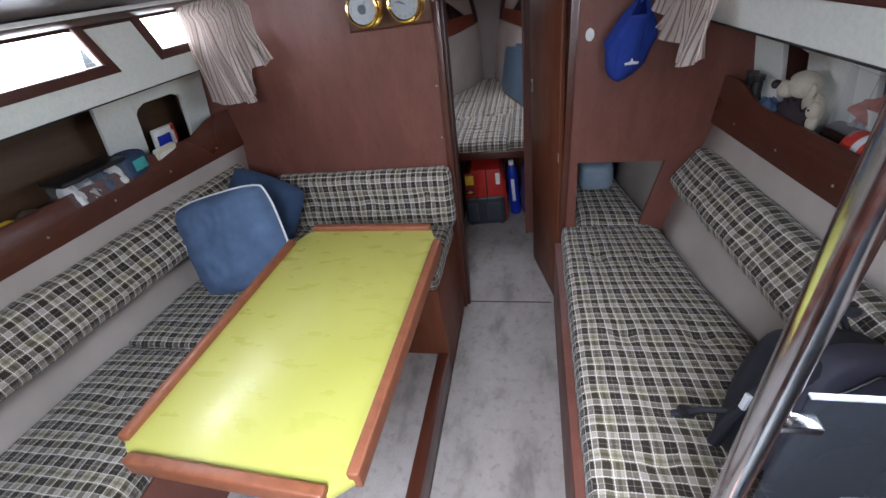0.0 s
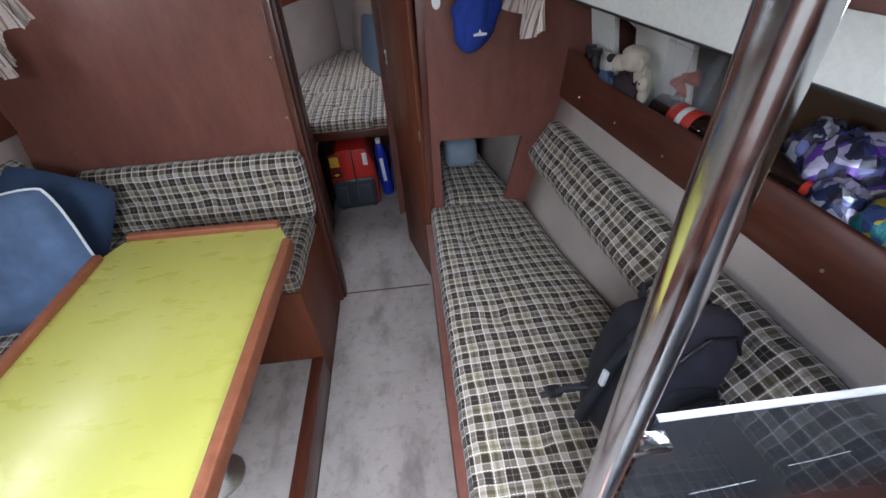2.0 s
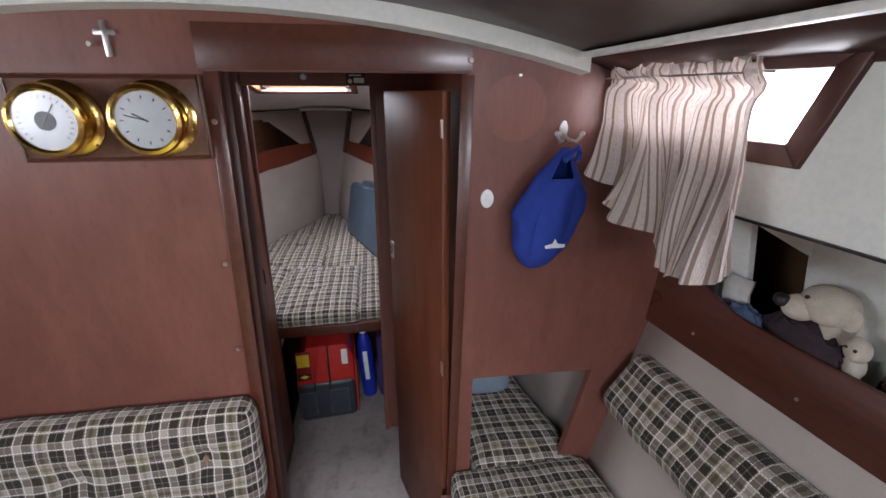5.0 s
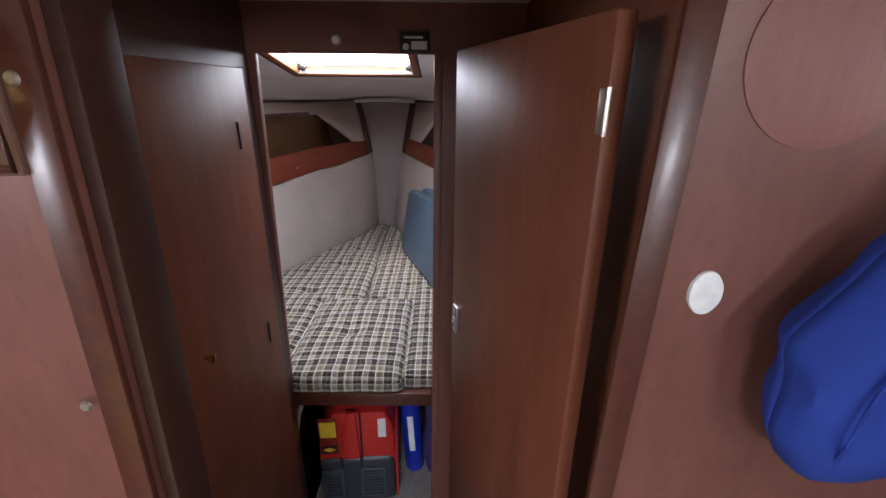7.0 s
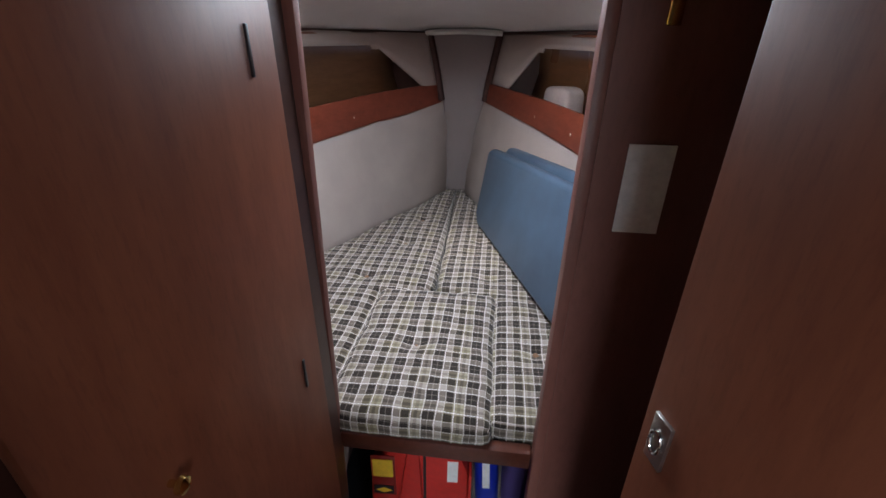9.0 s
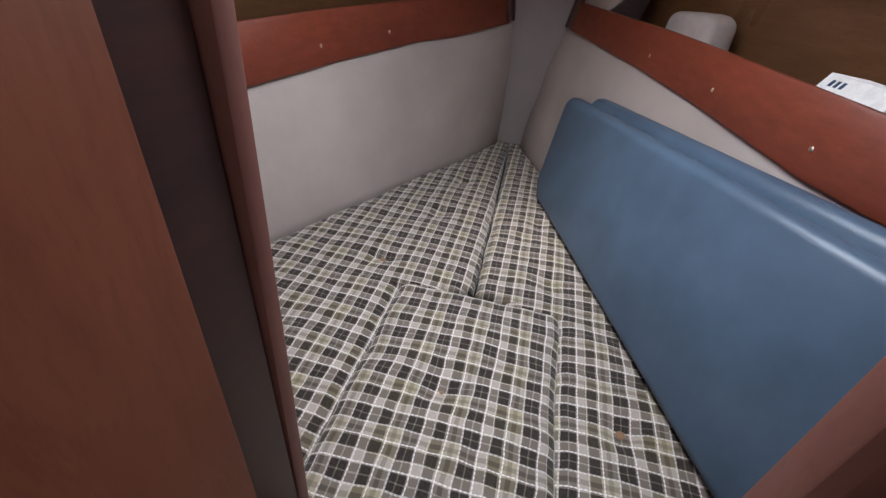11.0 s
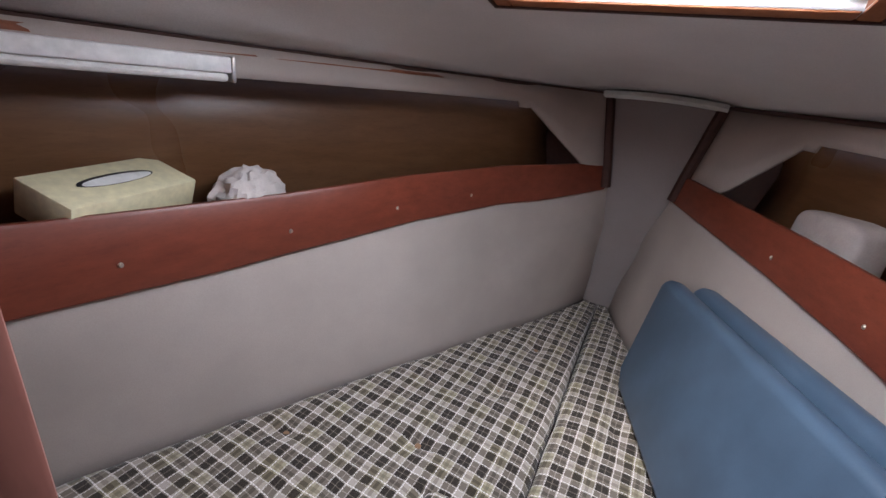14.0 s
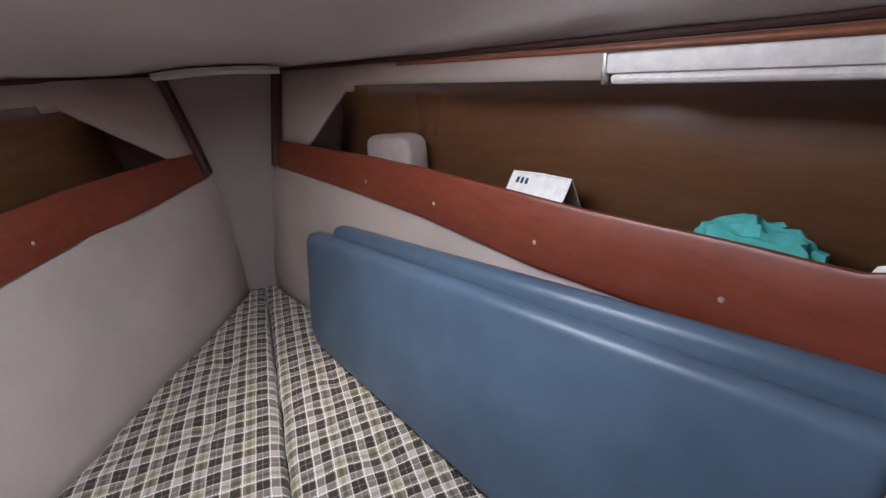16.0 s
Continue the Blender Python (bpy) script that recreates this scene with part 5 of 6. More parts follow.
cross = thing("crucifix", "small plain silver cross on the bulkhead", "cross", (-0.143, YA, 1.712))
part("upright", box(-0.0055, 0.0055, -0.007, 0.0, -0.034, 0.028, 0.0015), ALLOY, cross)
part("crossbar", box(-0.019, 0.019, -0.0068, -0.0004, 0.003, 0.013, 0.0015), ALLOY, cross)
solid("pale_disc", cyl(0.072, 0.072, 0, 0.0015, 48, m=Matrix.Translation((0.658, YA, 1.582)) @ pose(0, 0, 0, 90, 0, 0)), FLARE_DISC, "round lighter patch of unfaded bulkhead wood", "patch")
solid("nail", cyl(0.003, 0.003, 0, 0.008, 10, m=Matrix.Translation((0.662, YA - 0.0015, 1.652)) @ pose(0, 0, 0, 90, 0, 0)), ALLOY, "small nail above the round patch", "nail")
solid("oval_plaque", prism([(0.0155 * math.cos(a), 0.0225 * math.sin(a)) for a in [i * math.pi / 14 for i in range(28)]], 0.005, Matrix.Translation((0.598, YA, 1.378)) @ pose(0, 0, 0, 90, 0, 0), 0.0015), WHITE, "small oval white plaque on the bulkhead", "plaque")

hook = thing("double_hook", "nickel double coat hook on the bulkhead", "hook", (0.775, YA, 1.530))
part("plate", prism([(0.010 * math.cos(a), 0.020 * math.sin(a) + 0.006) for a in [i * math.pi / 10 for i in range(20)]], 0.004, pose(0, 0, 0, 90, 0, 0), 0.001), ALLOY, hook)
for s in (-1, 1):
    part("prong", tube([(0, -0.004, -0.004), (s * 0.008, -0.02, -0.016), (s * 0.02, -0.034, -0.018), (s * 0.030, -0.038, -0.004)], 0.004, 10), ALLOY, hook)
    part("tip", lathe([(0.001, -0.006), (0.006, -0.003), (0.006, 0.003), (0.001, 0.006)], 12, m=pose(s * 0.030, -0.038, 0.0)), ALLOY, hook)

cap = thing("cap", "royal blue baseball cap hanging by its strap from the hook", "cap", (0.730, YA - 0.052, 1.356))
CAP_SHAPE = [(0.0, 0.012), (0.10, 0.026), (0.20, 0.050), (0.34, 0.072), (0.52, 0.081), (0.70, 0.076), (0.84, 0.060), (0.94, 0.038), (0.985, 0.018), (1.0, 0.004)]
rows, gaps = [], set()
for i in range(29):
    t = i / 28
    w, cx = lerp_table(CAP_SHAPE, t), 0.034 - 0.062 * t
    ring = []
    for j in range(33):
        b = radians(-180 + 360 * (j % 32) / 32)
        crease = 1 + 0.22 * noise.noise(Vector((math.cos(b) * 1.6, math.sin(b) * 1.6, t * 5)))
        ring.append((cx + w * crease * math.cos(b), -min(0.046, w * 0.75) * crease * math.sin(b), 0.144 - 0.288 * t))
        if 2 <= i <= 5 and 60 < math.degrees(b) < 120:
            gaps.add((i, j))
    rows.append(ring)
soft("crown", loft(rows, skip=gaps), CAP_BLUE, cap)
thick(cap.children[0], 0.0025, 1.0)
for b in (60, 120):
    a = radians(b)
    part("seam", tube([(0.034 - 0.062 * t + lerp_table(CAP_SHAPE, t) * math.cos(a), -min(0.046, lerp_table(CAP_SHAPE, t) * 0.75) * math.sin(a) - 0.002, 0.144 - 0.288 * t) for t in (0.3, 0.45, 0.6, 0.75, 0.9)], 0.002, 6), CAP_BLUE, cap)
part("strap", tube([(0.022, -0.022, 0.118), (0.034, -0.030, 0.136), (0.046, -0.034, 0.150), (0.052, -0.030, 0.136), (0.050, -0.022, 0.118)], 0.006, 8), CAP_BLUE, cap)
part("badge", prism([(-0.024, -0.004), (-0.006, 0.0), (0.0, 0.012), (0.006, 0.0), (0.024, -0.002), (0.022, -0.009), (-0.022, -0.011)], 0.002, pose(0.007, -0.046, -0.066, 84, 0, -4)), PIPING, cap, "pale embroidered badge")

# ---- curtains ----
def curtain(name, label, side, y0, y1, ztop, drops, depth, seed, shift=0.0, swing=0.0):
    """A gathered striped curtain on a wire, pushed up towards the bulkhead."""
    n, k = 110, 26
    bm = bmesh.new()
    uv = bm.loops.layers.uv.new("UVMap")
    grid, us = [], []
    for i in range(n + 1):
        t = i / n
        drop = lerp_table(drops, t)
        row = []
        for j in range(k + 1):
            s = j / k
            fold = 0.055 * noise.noise(Vector((t * 6.5, s * 0.9, seed * 9))) * (0.35 + 0.9 * s) + 0.040 * noise.noise(Vector((t * 23, s * 0.7, seed * 5 + 3))) * (0.6 + 0.5 * s)
            fold += 0.026 * noise.noise(Vector((t * 34, s * 6, seed))) * math.exp(-((s - 0.04) / 0.08) ** 2)
            gather = 0.018 * math.exp(-((s - 0.13) / 0.05) ** 2)
            y = y0 + (y1 - y0) * t + 0.030 * noise.noise(Vector((t * 8, s * 1.1, seed * 4 + 7))) * (0.4 + s) - shift * s * (1 - 0.6 * t)
            x = cabin_x(y, side) - side * (0.035 + swing * t + depth * s + fold - gather + 0.05 * max(0.0, s - 0.5))
            row.append(bm.verts.new((x, y, ztop - drop * s + 0.012 * noise.noise(Vector((t * 22, s, seed))) * (1 - s) + 0.018 * noise.noise(Vector((t * 9, 0, seed + 5))) * s)))
        grid.append(row)
    for i in range(n):
        for j in range(k):
            f = bm.faces.new((grid[i][j], grid[i + 1][j], grid[i + 1][j + 1], grid[i][j + 1]))
            for loop, (a, b) in zip(f.loops, ((i, j), (i + 1, j), (i + 1, j + 1), (i, j + 1))):
                loop[uv].uv = (a / n + seed, b / k)
    ob = thing(name, label, "curtain", group="window curtains")
    cloth = part("cloth", bm, CURTAIN, ob)
    cloth.data.shade_smooth()
    part("wire", tube([(cabin_x(y0 - 0.02, side) - side * 0.036, y0 - 0.02, ztop - 0.02), (cabin_x(y1 + 0.02, side) - side * (0.036 + swing), y1 + 0.02, ztop - 0.02)], 0.002, 6), ALLOY, ob)
    return ob


curtain("curtain", "striped beige curtain gathered over the starboard window", 1, 1.56, 1.90, 1.665, [(0.0, 0.30), (0.25, 0.34), (0.5, 0.31), (0.75, 0.25), (1.0, 0.19)], 0.03, 0.37, 0.085)
curtain("curtain", "striped beige curtain gathered over the port window", -1, 1.78, 1.905, 1.69, [(0.0, 0.36), (0.3, 0.39), (0.55, 0.37), (0.7, 0.28), (1.0, 0.25)], 0.03, 0.81, 0.085, 0.19)

# ---- things on the starboard shelf ----
SZ = 1.083


def crumple(size, seed, n=24):
    """A heap of creased cloth."""
    bm = bmesh.new()
    bmesh.ops.create_uvsphere(bm, u_segments=n * 2, v_segments=n, radius=1)
    for v in bm.verts:
        p = v.co.copy()
        k = 1 + 0.38 * (0.5 - abs(noise.noise(p * 1.9 + Vector((seed, 0, 0))))) + 0.30 * (0.4 - abs(noise.noise(p * 4.1 + Vector((0, seed, 0)))))
        q = p * k
        v.co = (q.x * size[0] / 2, q.y * size[1] / 2, max(0.0, q.z * 0.75 + 0.25) * size[2])
    return bm

def toy_mesh(pieces, ob, seed):
    """Joins soft rounded pieces (size, place, material number) into one toy."""
    whole = bmesh.new()
    for size, at, number in pieces:
        piece = blob(size, at, (0, 0, 0), 0.95, seed, 0.005, 12)
        me = bpy.data.meshes.new("piece")
        piece.to_mesh(me)
        piece.free()
        first = len(whole.faces)
        whole.from_mesh(me)
        whole.faces.ensure_lookup_table()
        for f in whole.faces[first:]:
            f.material_index = number
        bpy.data.meshes.remove(me)
    whole.to_mesh(ob.data)
    whole.free()
    ob.data.materials.append(BLACK)
    ob.data.shade_smooth()


toy = solid("plush_dog", bmesh.new(), PLUSH, "cream plush dog with a black nose, sitting on the shelf", "plush toy", at=pose(1.178, 1.585, SZ))
toy_mesh([((0.07, 0.08, 0.13), (0.03, 0.0, 0.065), 0), ((0.080, 0.095, 0.075), (-0.012, -0.010, 0.158), 0), ((0.058, 0.060, 0.050), (-0.036, 0.022, 0.140), 0), ((0.028, 0.028, 0.026), (-0.062, 0.040, 0.150), 1),
          ((0.008, 0.008, 0.008), (-0.050, 0.004, 0.172), 1), ((0.020, 0.040, 0.045), (-0.012, -0.050, 0.150), 0)], toy, 3.0)
jumper = solid("plush_jumper", crumple((0.065, 0.17, 0.095), 9.0), PLUSH_DARK, "crumpled dark purple-brown cloth below the toy dog", "cloth", at=pose(1.185, 1.61, SZ))
jumper.data.shade_smooth()
bluec = solid("blue_rag", crumple((0.07, 0.10, 0.065), 4.0), BLUE_CLOTH, "crumpled blue cloth on the shelf", "cloth", at=pose(1.165, 1.74, SZ))
bluec.data.shade_smooth()
bunny = solid("plush_rabbit", bmesh.new(), PLUSH, "small cream plush rabbit beside the dog", "plush toy", at=pose(1.180, 1.515, SZ + 0.055))
toy_mesh([((0.034, 0.042, 0.05), (0, 0, 0.045), 0), ((0.03, 0.036, 0.05), (0.006, 0, 0.01), 0), ((0.006, 0.006, 0.006), (-0.018, 0.008, 0.05), 1), ((0.006, 0.006, 0.006), (-0.018, -0.008, 0.05), 1), ((0.012, 0.012, 0.04), (0.004, 0.012, 0.075), 0)], bunny, 5.0)

bino = thing("binoculars", "black binoculars standing on the shelf", "binoculars", (1.150, 1.845, SZ))
for d in (-0.026, 0.026):
    part("barrel", lathe([(0.022, 0), (0.022, 0.05), (0.017, 0.07), (0.015, 0.11), (0.019, 0.115), (0.019, 0.13)], 18, m=Matrix.Translation((0, d, 0))), BLACK, bino)
part("bridge", box(-0.008, 0.008, -0.02, 0.02, 0.05, 0.09, 0.003), BLACK, bino)
book = solid("folded_paper", box(-0.004, 0.004, -0.04, 0.04, 0, 0.12, 0.001), PAPER, "folded paper standing behind the curtain", "paper", at=pose(1.17, 1.80, SZ, 0, 12, 14))
bar = solid("paper_print", box(-0.0046, -0.004, -0.03, 0.03, 0.02, 0.05), BLUE, "", "")
bar.parent = book
tagged(bar, "blue printed panel")

vase = thing("plastic_beaker", "clear square plastic tumbler with wrapped red sweets inside", "container", (1.243, 1.43, SZ + 0.002), (3, 3, 6))
part("wall", lathe([(0.058, 0.0), (0.072, 0.18), (0.077, 0.228), (0.073, 0.228), (0.068, 0.18), (0.054, 0.004)], 4, m=pose(0, 0, 0, 0, 0, 45)), CLEAR, vase)
for k in range(4):
    a = radians(45 + 90 * k)
    part("edge", tube([(0.058 * math.cos(a), 0.058 * math.sin(a), 0.002), (0.077 * math.cos(a), 0.077 * math.sin(a), 0.228)], 0.0018, 6), CLEAR, vase)
part("rim", tube([(0.077 * math.cos(radians(45 + 90 * k)), 0.077 * math.sin(radians(45 + 90 * k)), 0.229) for k in range(4)], 0.0016, 6, closed=True), CLEAR, vase)
for k, (x, y, z) in enumerate(((0.0, -0.014, 0.128), (-0.008, 0.012, 0.100), (0.006, -0.004, 0.076))):
    sweet = soft("wrapped_sweet", crumple((0.040, 0.050, 0.036), 4.0 + k, 12), ORANGE, vase)
    sweet.location = (x, y, z)
    sweet.rotation_euler = (0.5 * k, 0.3, 0.9 * k)
soft("foil", crumple((0.062, 0.066, 0.075), 6.0, 16), FOIL, vase).location = (0, 0, 0.004)
decanter = thing("small_bottle", "small clear glass bottle with a cork", "bottle", (1.315, 1.385, SZ))
decanter.scale = (1.1, 1.1, 1.24)
part("glass", lathe([(0.028, 0.0), (0.030, 0.01), (0.030, 0.12), (0.012, 0.16), (0.011, 0.20), (0.013, 0.205)], 22), CLEAR, decanter)
part("cork", cyl(0.011, 0.012, 0.198, 0.225, 14), CREAM_CARD, decanter)


def lying_bottle(y, mat_label, stripe, label):
    b = thing("bottle", label, "bottle", (1.235 + 0.13 * (1.4 - y), y, SZ + 0.042), (90, 0, 8), group="bottles lying on the shelf")
    part("body", lathe([(0.030, -0.14), (0.040, -0.13), (0.040, 0.07), (0.030, 0.105), (0.014, 0.135), (0.013, 0.16)], 26), COLA, b)
    wrap = part("label_band", lathe([(0.0405, -0.05), (0.0412, -0.048), (0.0412, 0.045), (0.0405, 0.047)], 26), mat_label, b)
    for d in (0.017, 0.026, 0.035):
        part("print_bar", box(-0.046, -0.034, -0.022, 0.0, d, d + 0.005), COLA, wrap)
    part("stripe", lathe([(0.0413, -0.012), (0.0418, -0.011), (0.0418, 0.009), (0.0413, 0.010)], 26), stripe, wrap)
    part("cap", cyl(0.016, 0.016, 0.155, 0.178, 18), LABEL_RED, b)


lying_bottle(1.345, LABEL_RED, PIPING, "dark drink bottle with a red label, lying down")
lying_bottle(1.13, LABEL_RED, PIPING, "second dark bottle with a red and white label, lying down")
crisps = [("snack_packet", FOIL_PURPLE, (1.375, 0.985), (0.11, 0.15, 0.135), 30, "crumpled purple foil snack packet"), ("snack_packet", FOIL_BLUE, (1.315, 0.915), (0.09, 0.12, 0.08), -20, "crumpled blue snack packet"),
          ("snack_packet", FOIL_BLUE, (1.385, 1.07), (0.10, 0.13, 0.125), 10, "dark shiny snack packet"), ("snack_packet", PAPER, (1.385, 0.90), (0.07, 0.09, 0.06), 50, "white and lilac snack wrapper"),
          ("snack_packet", FOIL_TEAL, (1.325, 0.80), (0.10, 0.13, 0.10), 0, "teal foil snack packet, crumpled"), ("snack_packet", YELLOW, (1.385, 0.74), (0.09, 0.10, 0.09), 0, "yellow foil snack packet, crumpled")]
for name, mat, (x, y), size, turn, label in crisps:
    ob = solid(name, crumple(size, x * 7 + y * 3, 14), mat, label, "packet", group="snack packets", at=pose(x, y, SZ, 0, 0, turn))

# ---- things on the port shelf ----
PZ = 1.136
def book_at(label, x, y, w, h, t, turn, tilt, mat, mark):
    b = thing("book", label, "book", (x, y, PZ), (0, tilt, turn), group="books on the port shelf")
    part("cover", box(-t / 2, t / 2, -w / 2, w / 2, 0, h, 0.001), mat, b)
    part("pages", box(-t / 2 + 0.002, t / 2 - 0.002, -w / 2 - 0.0005, w / 2 - 0.003, 0.002, h + 0.0006), PAPER, b)
    part("print", box(t / 2, t / 2 + 0.0006, -w * 0.38, w * 0.38, h * 0.3, h * 0.8), mark, b)


book_at("paperback with a white cover and red print", -1.17, 1.645, 0.085, 0.13, 0.018, -10, 14, PAPER, BLUE)
book_at("thin red booklet leaning on another book", -1.19, 1.70, 0.08, 0.12, 0.012, -14, 10, LABEL_RED, PAPER)
book_at("cream booklet lying against the rail", -1.13, 1.585, 0.10, 0.07, 0.02, -6, 20, CREAM_CARD, WHITE)
book_at("white booklet near the bulkhead", -1.09, 1.87, 0.08, 0.08, 0.02, -8, 15, PAPER, DARK_GREY)
case = thing("organiser_pouch", "clear and black organiser pouch full of small things", "pouch", (-1.20, 1.30, PZ), (0, 0, -8))
part("box", box(-0.06, 0.06, -0.12, 0.12, 0, 0.085, 0.012, 3), CLEAR, case)
part("lid", box(-0.065, 0.065, -0.125, 0.125, 0.083, 0.10, 0.008, 3), BLACK, case)
for k, (y, mat) in enumerate(((-0.085, PAPER), (-0.03, FOIL), (0.03, NAVY_CLOTH), (0.085, PAPER))):
    soft("contents", crumple((0.085, 0.06, 0.066), 3.0 + k, 12), mat, case).location = (0, y, 0.004)
pouch = solid("blue_pouch", blob((0.09, 0.12, 0.10), (0, 0, 0.05), (0, 0, 0), 0.55, 3.0, 0.010, 14), NAVY_CLOTH, "navy pouch with a coloured print", "pouch", at=pose(-1.16, 1.45, PZ))
tagp = solid("pouch_print", box(0.040, 0.046, -0.03, 0.03, 0.03, 0.07, 0.001), TEAL, "", "")
tagp.parent = pouch
for k, (y, mat, lab) in enumerate(((1.02, YELLOW, "yellow and white sweet packet"), (0.97, PAPER, "crumpled white paper packet"), (1.10, ALLOY, "small foil packet on the shelf"))):
    ob = solid("small_packet", crumple((0.06, 0.075, 0.045), 4.0 + k, 16), mat, lab, "packet", group="small packets", at=pose(-1.255, y - 0.01, PZ, 0, 0, 25 * k))

# ---- tunnel behind the berth opening ----
rows = [[(lerp_table(S_BERTH, y) - 0.02, y, 0.35), (lerp_table(S_BERTH, y) + 0.06, y, 0.75), (lerp_table(S_BERTH, y) + 0.10, y, 1.0)] for y in (YA + 0.024, 2.2, 2.4, 2.64)]
thick(solid("wall_tunnel", loft(rows), LINER, "pale lining of the berth tunnel", "wall", "structure"), 0.006, 1.0)
solid("wall_tunnel", box(0.56, 1.0, 2.64, 2.65, 0.35, 1.0), LINER, "pale end of the berth tunnel", "wall", "structure")
solid("ceiling_tunnel", box(0.56, 1.1, YA + 0.024, 2.65, 1.0, 1.01), LINER, "pale top of the berth tunnel", "ceiling", "structure")
tub = solid("storage_tub", blob((0.17, 0.22, 0.15), (0, 0, 0.075), (0, 0, 0), 0.45, 2.0, 0.0, 14), speckled("grey_blue_plastic", (0.20, 0.25, 0.31), 0.5), "grey-blue plastic tub at the end of the berth", "tub", at=pose(0.70, 2.30, 0.585))

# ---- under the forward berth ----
# recess walls and berth board: shade is in the darkened mahogany colour
solid("wall_under_berth", box(-0.6, 0.7, 3.38, 3.40, 0.0, 0.57), MAHOGANY_DARK, "back of the space under the berth, darkened for shade", "wall", "structure")
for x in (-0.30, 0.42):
    solid("wall_under_berth", box(x - 0.01, x + 0.01, YB + 0.052, 3.38, 0.0, 0.57), MAHOGANY_DARK, "side of the space under the berth, darkened for shade", "wall", "structure")
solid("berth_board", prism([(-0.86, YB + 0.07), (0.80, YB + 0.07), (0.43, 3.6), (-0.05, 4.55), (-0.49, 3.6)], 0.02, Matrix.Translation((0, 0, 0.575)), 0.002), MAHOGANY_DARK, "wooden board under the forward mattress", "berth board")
gen = thing("generator", "red and black portable generator with louvred front under the berth", "generator", (0.03, 2.98, 0.0), (0, 0, 4))
part("lower_body", box(-0.145, 0.145, -0.15, 0.20, 0.012, 0.25, 0.03, 4), DARK_GREY, gen)
part("hood", prism([(-0.145, 0.20), (0.145, 0.20), (0.140, 0.38), (0.11, 0.45), (-0.08, 0.45), (-0.135, 0.38)], 0.33, Matrix.Translation((0, 0.19, 0)) @ pose(0, 0, 0, 90, 0, 0), 0.012), RED, gen, "glossy red hood")
part("ridge", prism([(-0.060, 0.245), (0.012, 0.245), (0.004, 0.46), (-0.030, 0.46)], 0.020, Matrix.Translation((0, -0.135, 0)) @ pose(0, 0, 0, 90, 0, 0), 0.006), RED, gen, "raised red ridge")
part("groove", box(0.014, 0.022, -0.1425, -0.1385, 0.23, 0.45, 0.001), BLACK, gen)
part("label_panel", box(-0.135, -0.066, -0.1425, -0.139, 0.262, 0.43, 0.002), plain("dark_red_plastic", (0.20, 0.012, 0.010), 0.4), gen, "dark red label panel")
part("warning_label", box(-0.130, -0.072, -0.1445, -0.1425, 0.345, 0.415), YELLOW, gen, "yellow warning label")
plate = part("small_label", box(-0.130, -0.072, -0.1445, -0.1425, 0.272, 0.305), BLACK, gen)
part("label_mark", prism([(-0.024, 0), (0, 0.011), (0.024, 0), (0, -0.011)], 0.001, Matrix.Translation((-0.101, -0.1446, 0.288)) @ pose(0, 0, 0, 90, 0, 0)), YELLOW, plate)
part("data_plate", box(0.082, 0.112, -0.1425, -0.139, 0.335, 0.42, 0.001), PAPER, gen)
for x0, x1 in ((-0.135, -0.055), (0.010, 0.105)):
    grille = part("grille", box(x0, x1, -0.158, -0.149, 0.055, 0.20, 0.004), plain("slate_grey_plastic", (0.055, 0.065, 0.085), 0.45), gen, "slate grey louvred panel")
    for k in range(9):
        part("louvre", box(x0 + 0.008, x1 - 0.008, -0.162, -0.157, 0.068 + 0.0145 * k, 0.075 + 0.0145 * k, 0.001), DARK_GREY, grille)
for x in (-0.058, 0.016):
    part("latch", box(x - 0.005, x + 0.005, -0.160, -0.149, 0.205, 0.255, 0.002), BLACK, gen)
for x in (-0.11, 0.11):
    part("foot", cyl(0.02, 0.018, 0.0, 0.014, 14, m=Matrix.Translation((x, -0.1, 0))), BLACK, gen)
part("side_panel", box(0.143, 0.152, -0.14, 0.18, 0.03, 0.36, 0.003), RED, gen)
hose = solid("hose", tube([(-0.195, 2.86, 0.0 + 0.012), (-0.20, 2.83, 0.12), (-0.19, 2.82, 0.28), (-0.175, 2.86, 0.42), (-0.155, 2.95, 0.50)], 0.011, 12), plain("pale_grey_rubber", (0.30, 0.26, 0.24), 0.6), "pale grey flexible hose beside the generator", "hose")
jug = thing("blue_bottle", "tall blue plastic bottle with white print", "bottle", (0.245, 3.03, 0.0), (0, -3, 0))
part("body", lathe([(0.036, 0.0), (0.040, 0.01), (0.040, 0.32), (0.030, 0.37), (0.016, 0.40)], 24), BLUE, jug)
part("cap", cyl(0.018, 0.017, 0.398, 0.43, 18), WHITE, jug)
part("print", box(-0.012, 0.012, -0.0415, -0.038, 0.12, 0.30, 0.001), WHITE, jug)
solid("purple_bag", blob((0.09, 0.16, 0.40), (0, 0, 0.20), (0, 0, 0), 0.6, 4.0, 0.015, 14), plain("purple_cloth", (0.05, 0.03, 0.13), 0.8), "dark purple bag standing behind the bottle", "bag", at=pose(0.335, 3.02, 0.0))

# ---- forward mattress ----
def v_outer(y, side):
    return V_CENTRE + side * (lerp_table(V_BERTH, y) - 0.012)


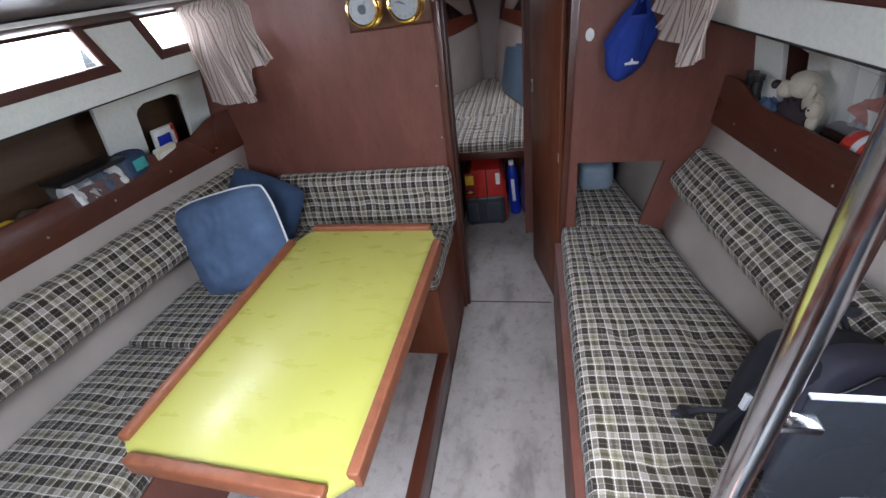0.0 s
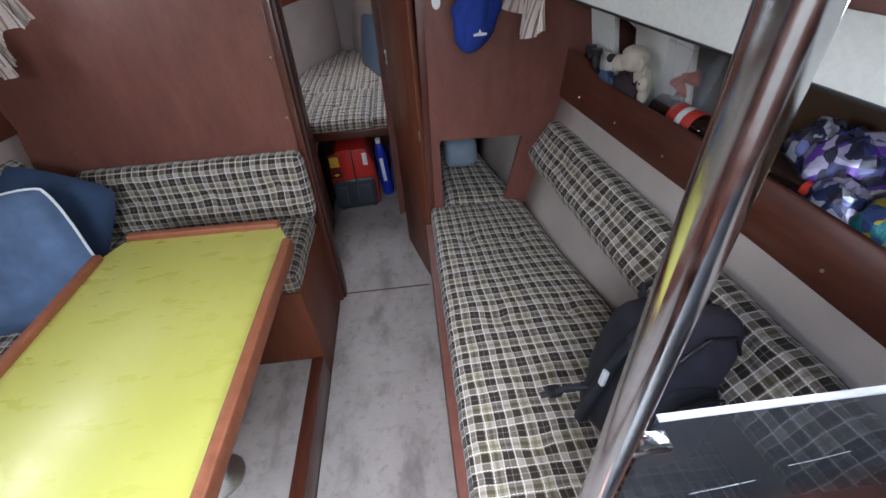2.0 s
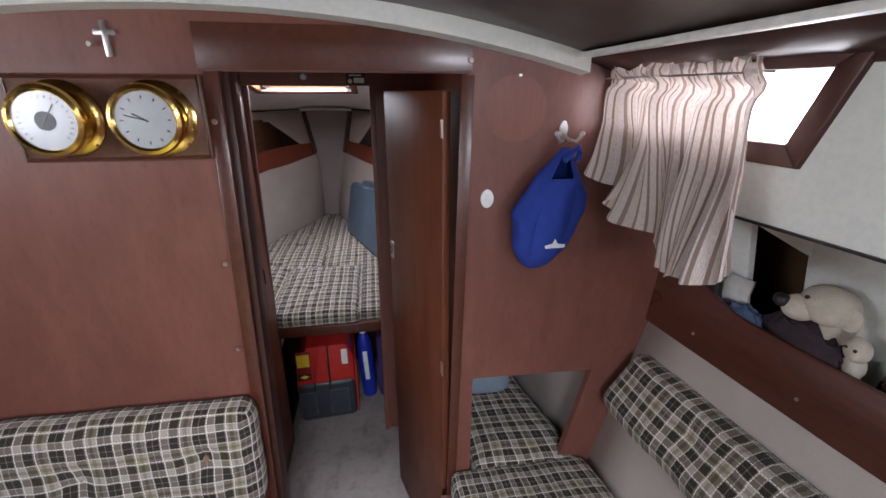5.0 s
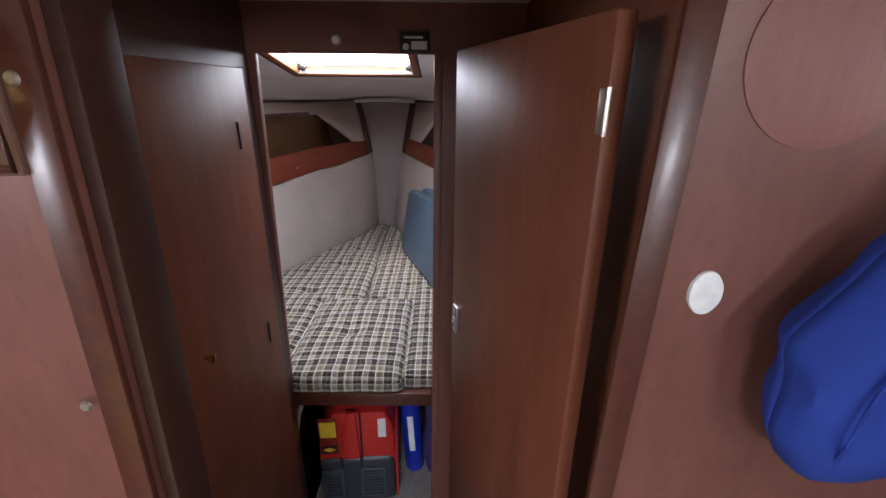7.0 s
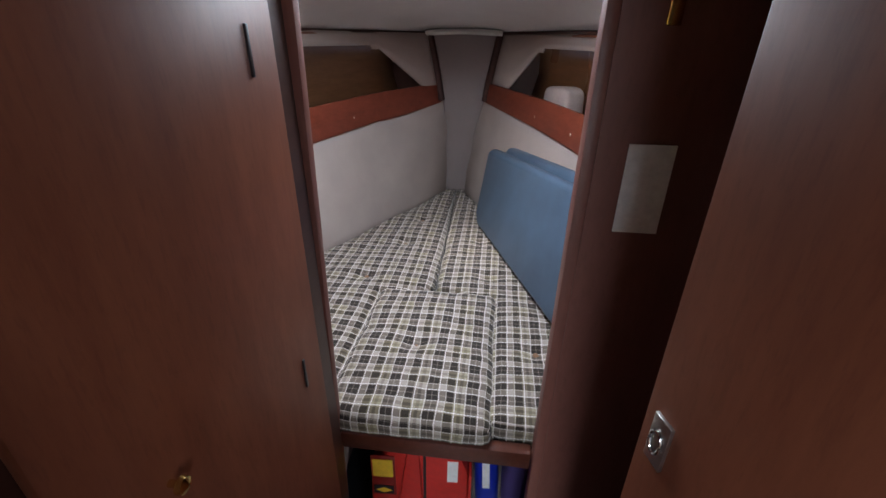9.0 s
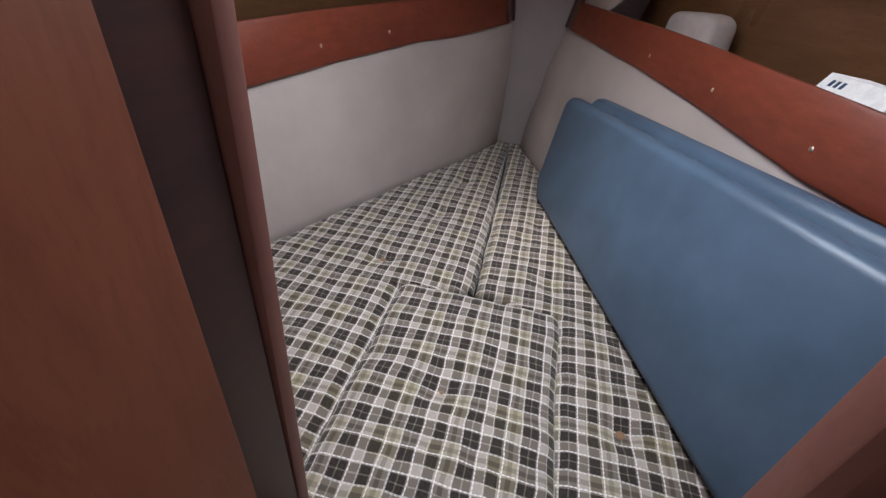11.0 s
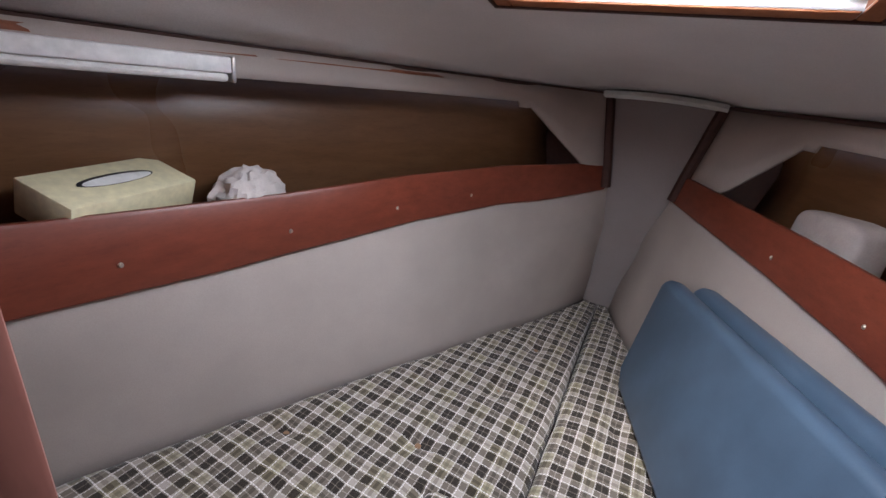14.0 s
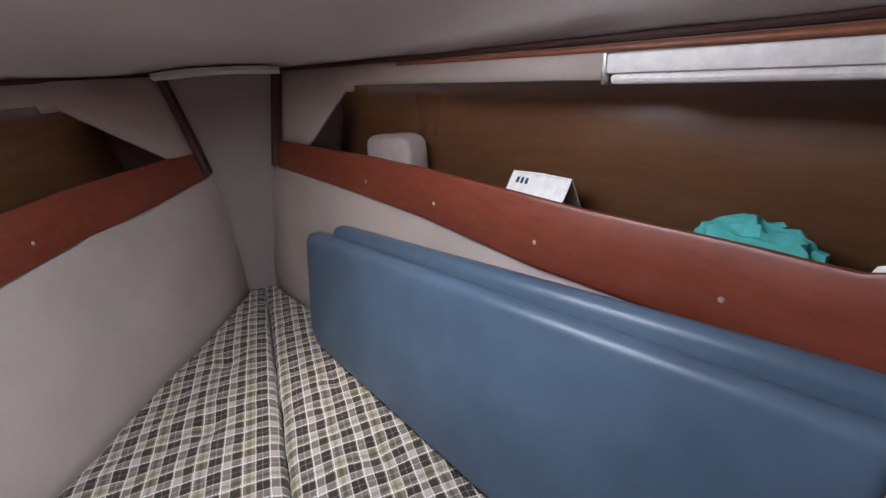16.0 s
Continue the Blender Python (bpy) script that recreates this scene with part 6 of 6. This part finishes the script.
def mattress(name, label, y0, y1, inner, side, seed, tufts):
    yc = (y0 + y1) / 2
    lx = 0.45

    def warp(q, u, v, w):
        y = q.y + yc
        k = (q.x + lx / 2) / lx
        a, b = (inner(y), v_outer(y, 1)) if side > 0 else (v_outer(y, -1), inner(y))
        return Vector((a + k * (b - a), q.y, q.z))

    me = cushion_mesh(name, (lx, y1 - y0, 0.075), PLAID, r=0.022, puff=0.010, tufts=tufts, warp=warp, seed=seed, wrinkle=0.005, cell=0.024, tuft_depth=0.016)
    uv = me.uv_layers[0].data
    for loop in me.loops:
        p = me.vertices[loop.vertex_index].co
        if me.polygons and abs(p.z) < 10:
            u = uv[loop.index].uv
            uv[loop.index].uv = (p.x + seed, u[1])
    ob = new(name, me)
    ob.matrix_basis = pose(0, yc, 0.63)
    tuft_buttons(ob, tufts, 0.075, 0.010, 0.016, warp)
    return tagged(ob, label, "mattress", "forward berth mattress")


mattress("mattress", "plaid mattress piece along the port bow", YB + 0.072, 4.53, lambda y: -0.172 if y < 3.315 else -0.172 + min(1.0, (y - 3.315) / 0.02) * 0.184 - 0.04 * max(0, y - 3.33) / 1.2, -1, 0.15,
         [(0.02, -0.55), (0.02, -0.25), (0.05, 0.05), (0.03, 0.32), (-0.12, -0.4)])
mattress("mattress", "plaid mattress piece along the starboard bow", YB + 0.072, 4.50, lambda y: 0.222 if y < 3.315 else 0.222 - min(1.0, (y - 3.315) / 0.02) * 0.206 - 0.04 * max(0, y - 3.36) / 1.2, 1, 0.66,
         [(-0.05, -0.2), (-0.03, 0.1), (-0.1, -0.6)])
cushion("mattress", "square plaid infill mattress at the berth entrance", (0.415, 0.590, 0.085), pose(0.027, 3.037, 0.632), PLAID, "mattress", "forward berth mattress", r=0.030, puff=0.012, cell=0.024,
        tufts=[(-0.02, -0.02)], seed=0.35, wrinkle=0.005, tuft_depth=0.016)

# ---- blue boards leaning on the starboard bow ----
def vinyl_board(label, a, b, za, zb, h, t, lean, h2):
    """A padded board standing on its long edge from a to b, with a cut corner at its forward end."""
    a, b = Vector((*a, za)), Vector((*b, zb))
    d = (b - a).normalized()
    up = Vector((0, 0, 1))
    out = Vector((d.y, -d.x, 0)).normalized()
    if out.x < 0:
        out = -out
    up = (up + out * lean).normalized()
    n = d.cross(up).normalized()
    m = Matrix.Translation(a) @ Matrix(((d.x, up.x, n.x, 0), (d.y, up.y, n.y, 0), (d.z, up.z, n.z, 0), (0, 0, 0, 1)))
    length = (b - a).length
    outline = [(-0.010, 0.05), (0.015, 0.0), (length, 0.0), (length, h2), (-0.095, h), (-0.122, h - 0.03)]
    bm = prism(outline, t)
    bmesh.ops.bevel(bm, geom=bm.edges[:], offset=t * 0.42, segments=5, affect="EDGES", profile=0.5)
    bmesh.ops.transform(bm, matrix=m, verts=bm.verts[:])
    bmesh.ops.recalc_face_normals(bm, faces=bm.faces[:])
    ob = new("vinyl_board", mesh_of("vinyl_board", bm, BLUE_VINYL))
    return tagged(ob, label, "padded board", "padded boards")


vinyl_board("blue leatherette padded board leaning in the bow", (0.168, 3.950), (0.578, 2.80), 0.672, 0.672, 0.345, 0.06, 0.29, 0.440)
vinyl_board("second blue padded board behind the first", (0.248, 3.905), (0.653, 2.80), 0.672, 0.672, 0.365, 0.06, 0.27, 0.460)

# ---- things on the bow shelves ----
tissue = thing("tissue_box", "cream tissue box lying on the bow shelf", "tissue box", (-0.845, 3.12, VZ + 0.018), (0, 17, 14))
part("carton", box(-0.06, 0.06, -0.13, 0.13, 0, 0.070, 0.004), CREAM_CARD, tissue)
part("slot", prism([(0.018 * math.cos(a), 0.075 * math.sin(a)) for a in [i * math.pi / 12 for i in range(24)]], 0.001, Matrix.Translation((0.0, 0, 0.0703))), BLACK, tissue)
part("film", prism([(0.014 * math.cos(a), 0.068 * math.sin(a)) for a in [i * math.pi / 12 for i in range(24)]], 0.001, Matrix.Translation((0.004, 0, 0.0716))), WHITE, tissue)
rag = solid("crumpled_cloth", crumple((0.12, 0.17, 0.085), 7.0), speckled("pale_cloth", (0.52, 0.47, 0.44), 0.9, 0.1, 20.0), "crumpled pale cloth beside the tissue box", "cloth", at=pose(-0.735, 3.345, VZ, 0, 0, 20))
solid("paper_packet", blob((0.09, 0.20, 0.13), (0, 0, 0.065), (0, 0, 0), 0.4, 3.0, 0.008, 14), speckled("beige_card", (0.42, 0.36, 0.33), 0.85), "dull beige packet far up the bow shelf", "packet", at=pose(0.455, 3.93, VZ + 0.021, 0, 0, 25))
leaflet = thing("folded_leaflet", "white folded leaflet with blue print on the bow shelf", "leaflet", (0.645, 3.47, VZ + 0.006), (0, 0, 20))
for turn, name in ((38, "sheet"), (-30, "fold")):
    part(name, box(-0.0015, 0.0015, -0.075, 0.075, -0.105, 0.0, m=pose(0, 0, 0.088, 0, turn, 0)), PAPER, leaflet)
part("crease", tube([(0, -0.075, 0.087), (0, 0.0, 0.090), (0, 0.075, 0.087)], 0.003, 8), PAPER, leaflet)
for k in range(3):
    part("print", box(-0.0022, -0.0014, 0.05 - 0.012 * k, 0.057 - 0.012 * k, -0.026, -0.012, m=pose(0, 0, 0.088, 0, 38, 0)), NAVY_CLOTH, leaflet)
solid("teal_cloth", crumple((0.08, 0.16, 0.075), 2.0), TEAL, "folded teal cloth on the bow shelf", "cloth", at=pose(0.765, 3.09, VZ, 0, 0, 15))
solid("white_cloth", crumple((0.08, 0.10, 0.08), 6.0), PAPER, "white cloth at the end of the bow shelf", "cloth", at=pose(0.80, 2.90, VZ, 0, 0, 15))

for side in (1, -1):
    y = 3.12
    x = bow_face(y, 1.46, side) - 0.016 * side
    lamp = thing("strip_lamp", "slim white strip lamp, unlit, under the side deck", "lamp", (x, y, 1.452), (0, 0, 19.0 * side), group="strip lamps")
    part("housing", box(-0.022, 0.022, -0.17, 0.17, -0.006, 0.022, 0.004), WHITE, lamp)
    part("diffuser", box(-0.018, 0.018, -0.165, 0.165, -0.022, -0.006, 0.008, 3), PAPER, lamp)
    part("end_cap", box(-0.024, 0.024, -0.176, -0.168, -0.022, 0.024, 0.003), ALLOY, lamp)
    part("end_cap", box(-0.024, 0.024, 0.168, 0.176, -0.022, 0.024, 0.003), ALLOY, lamp)
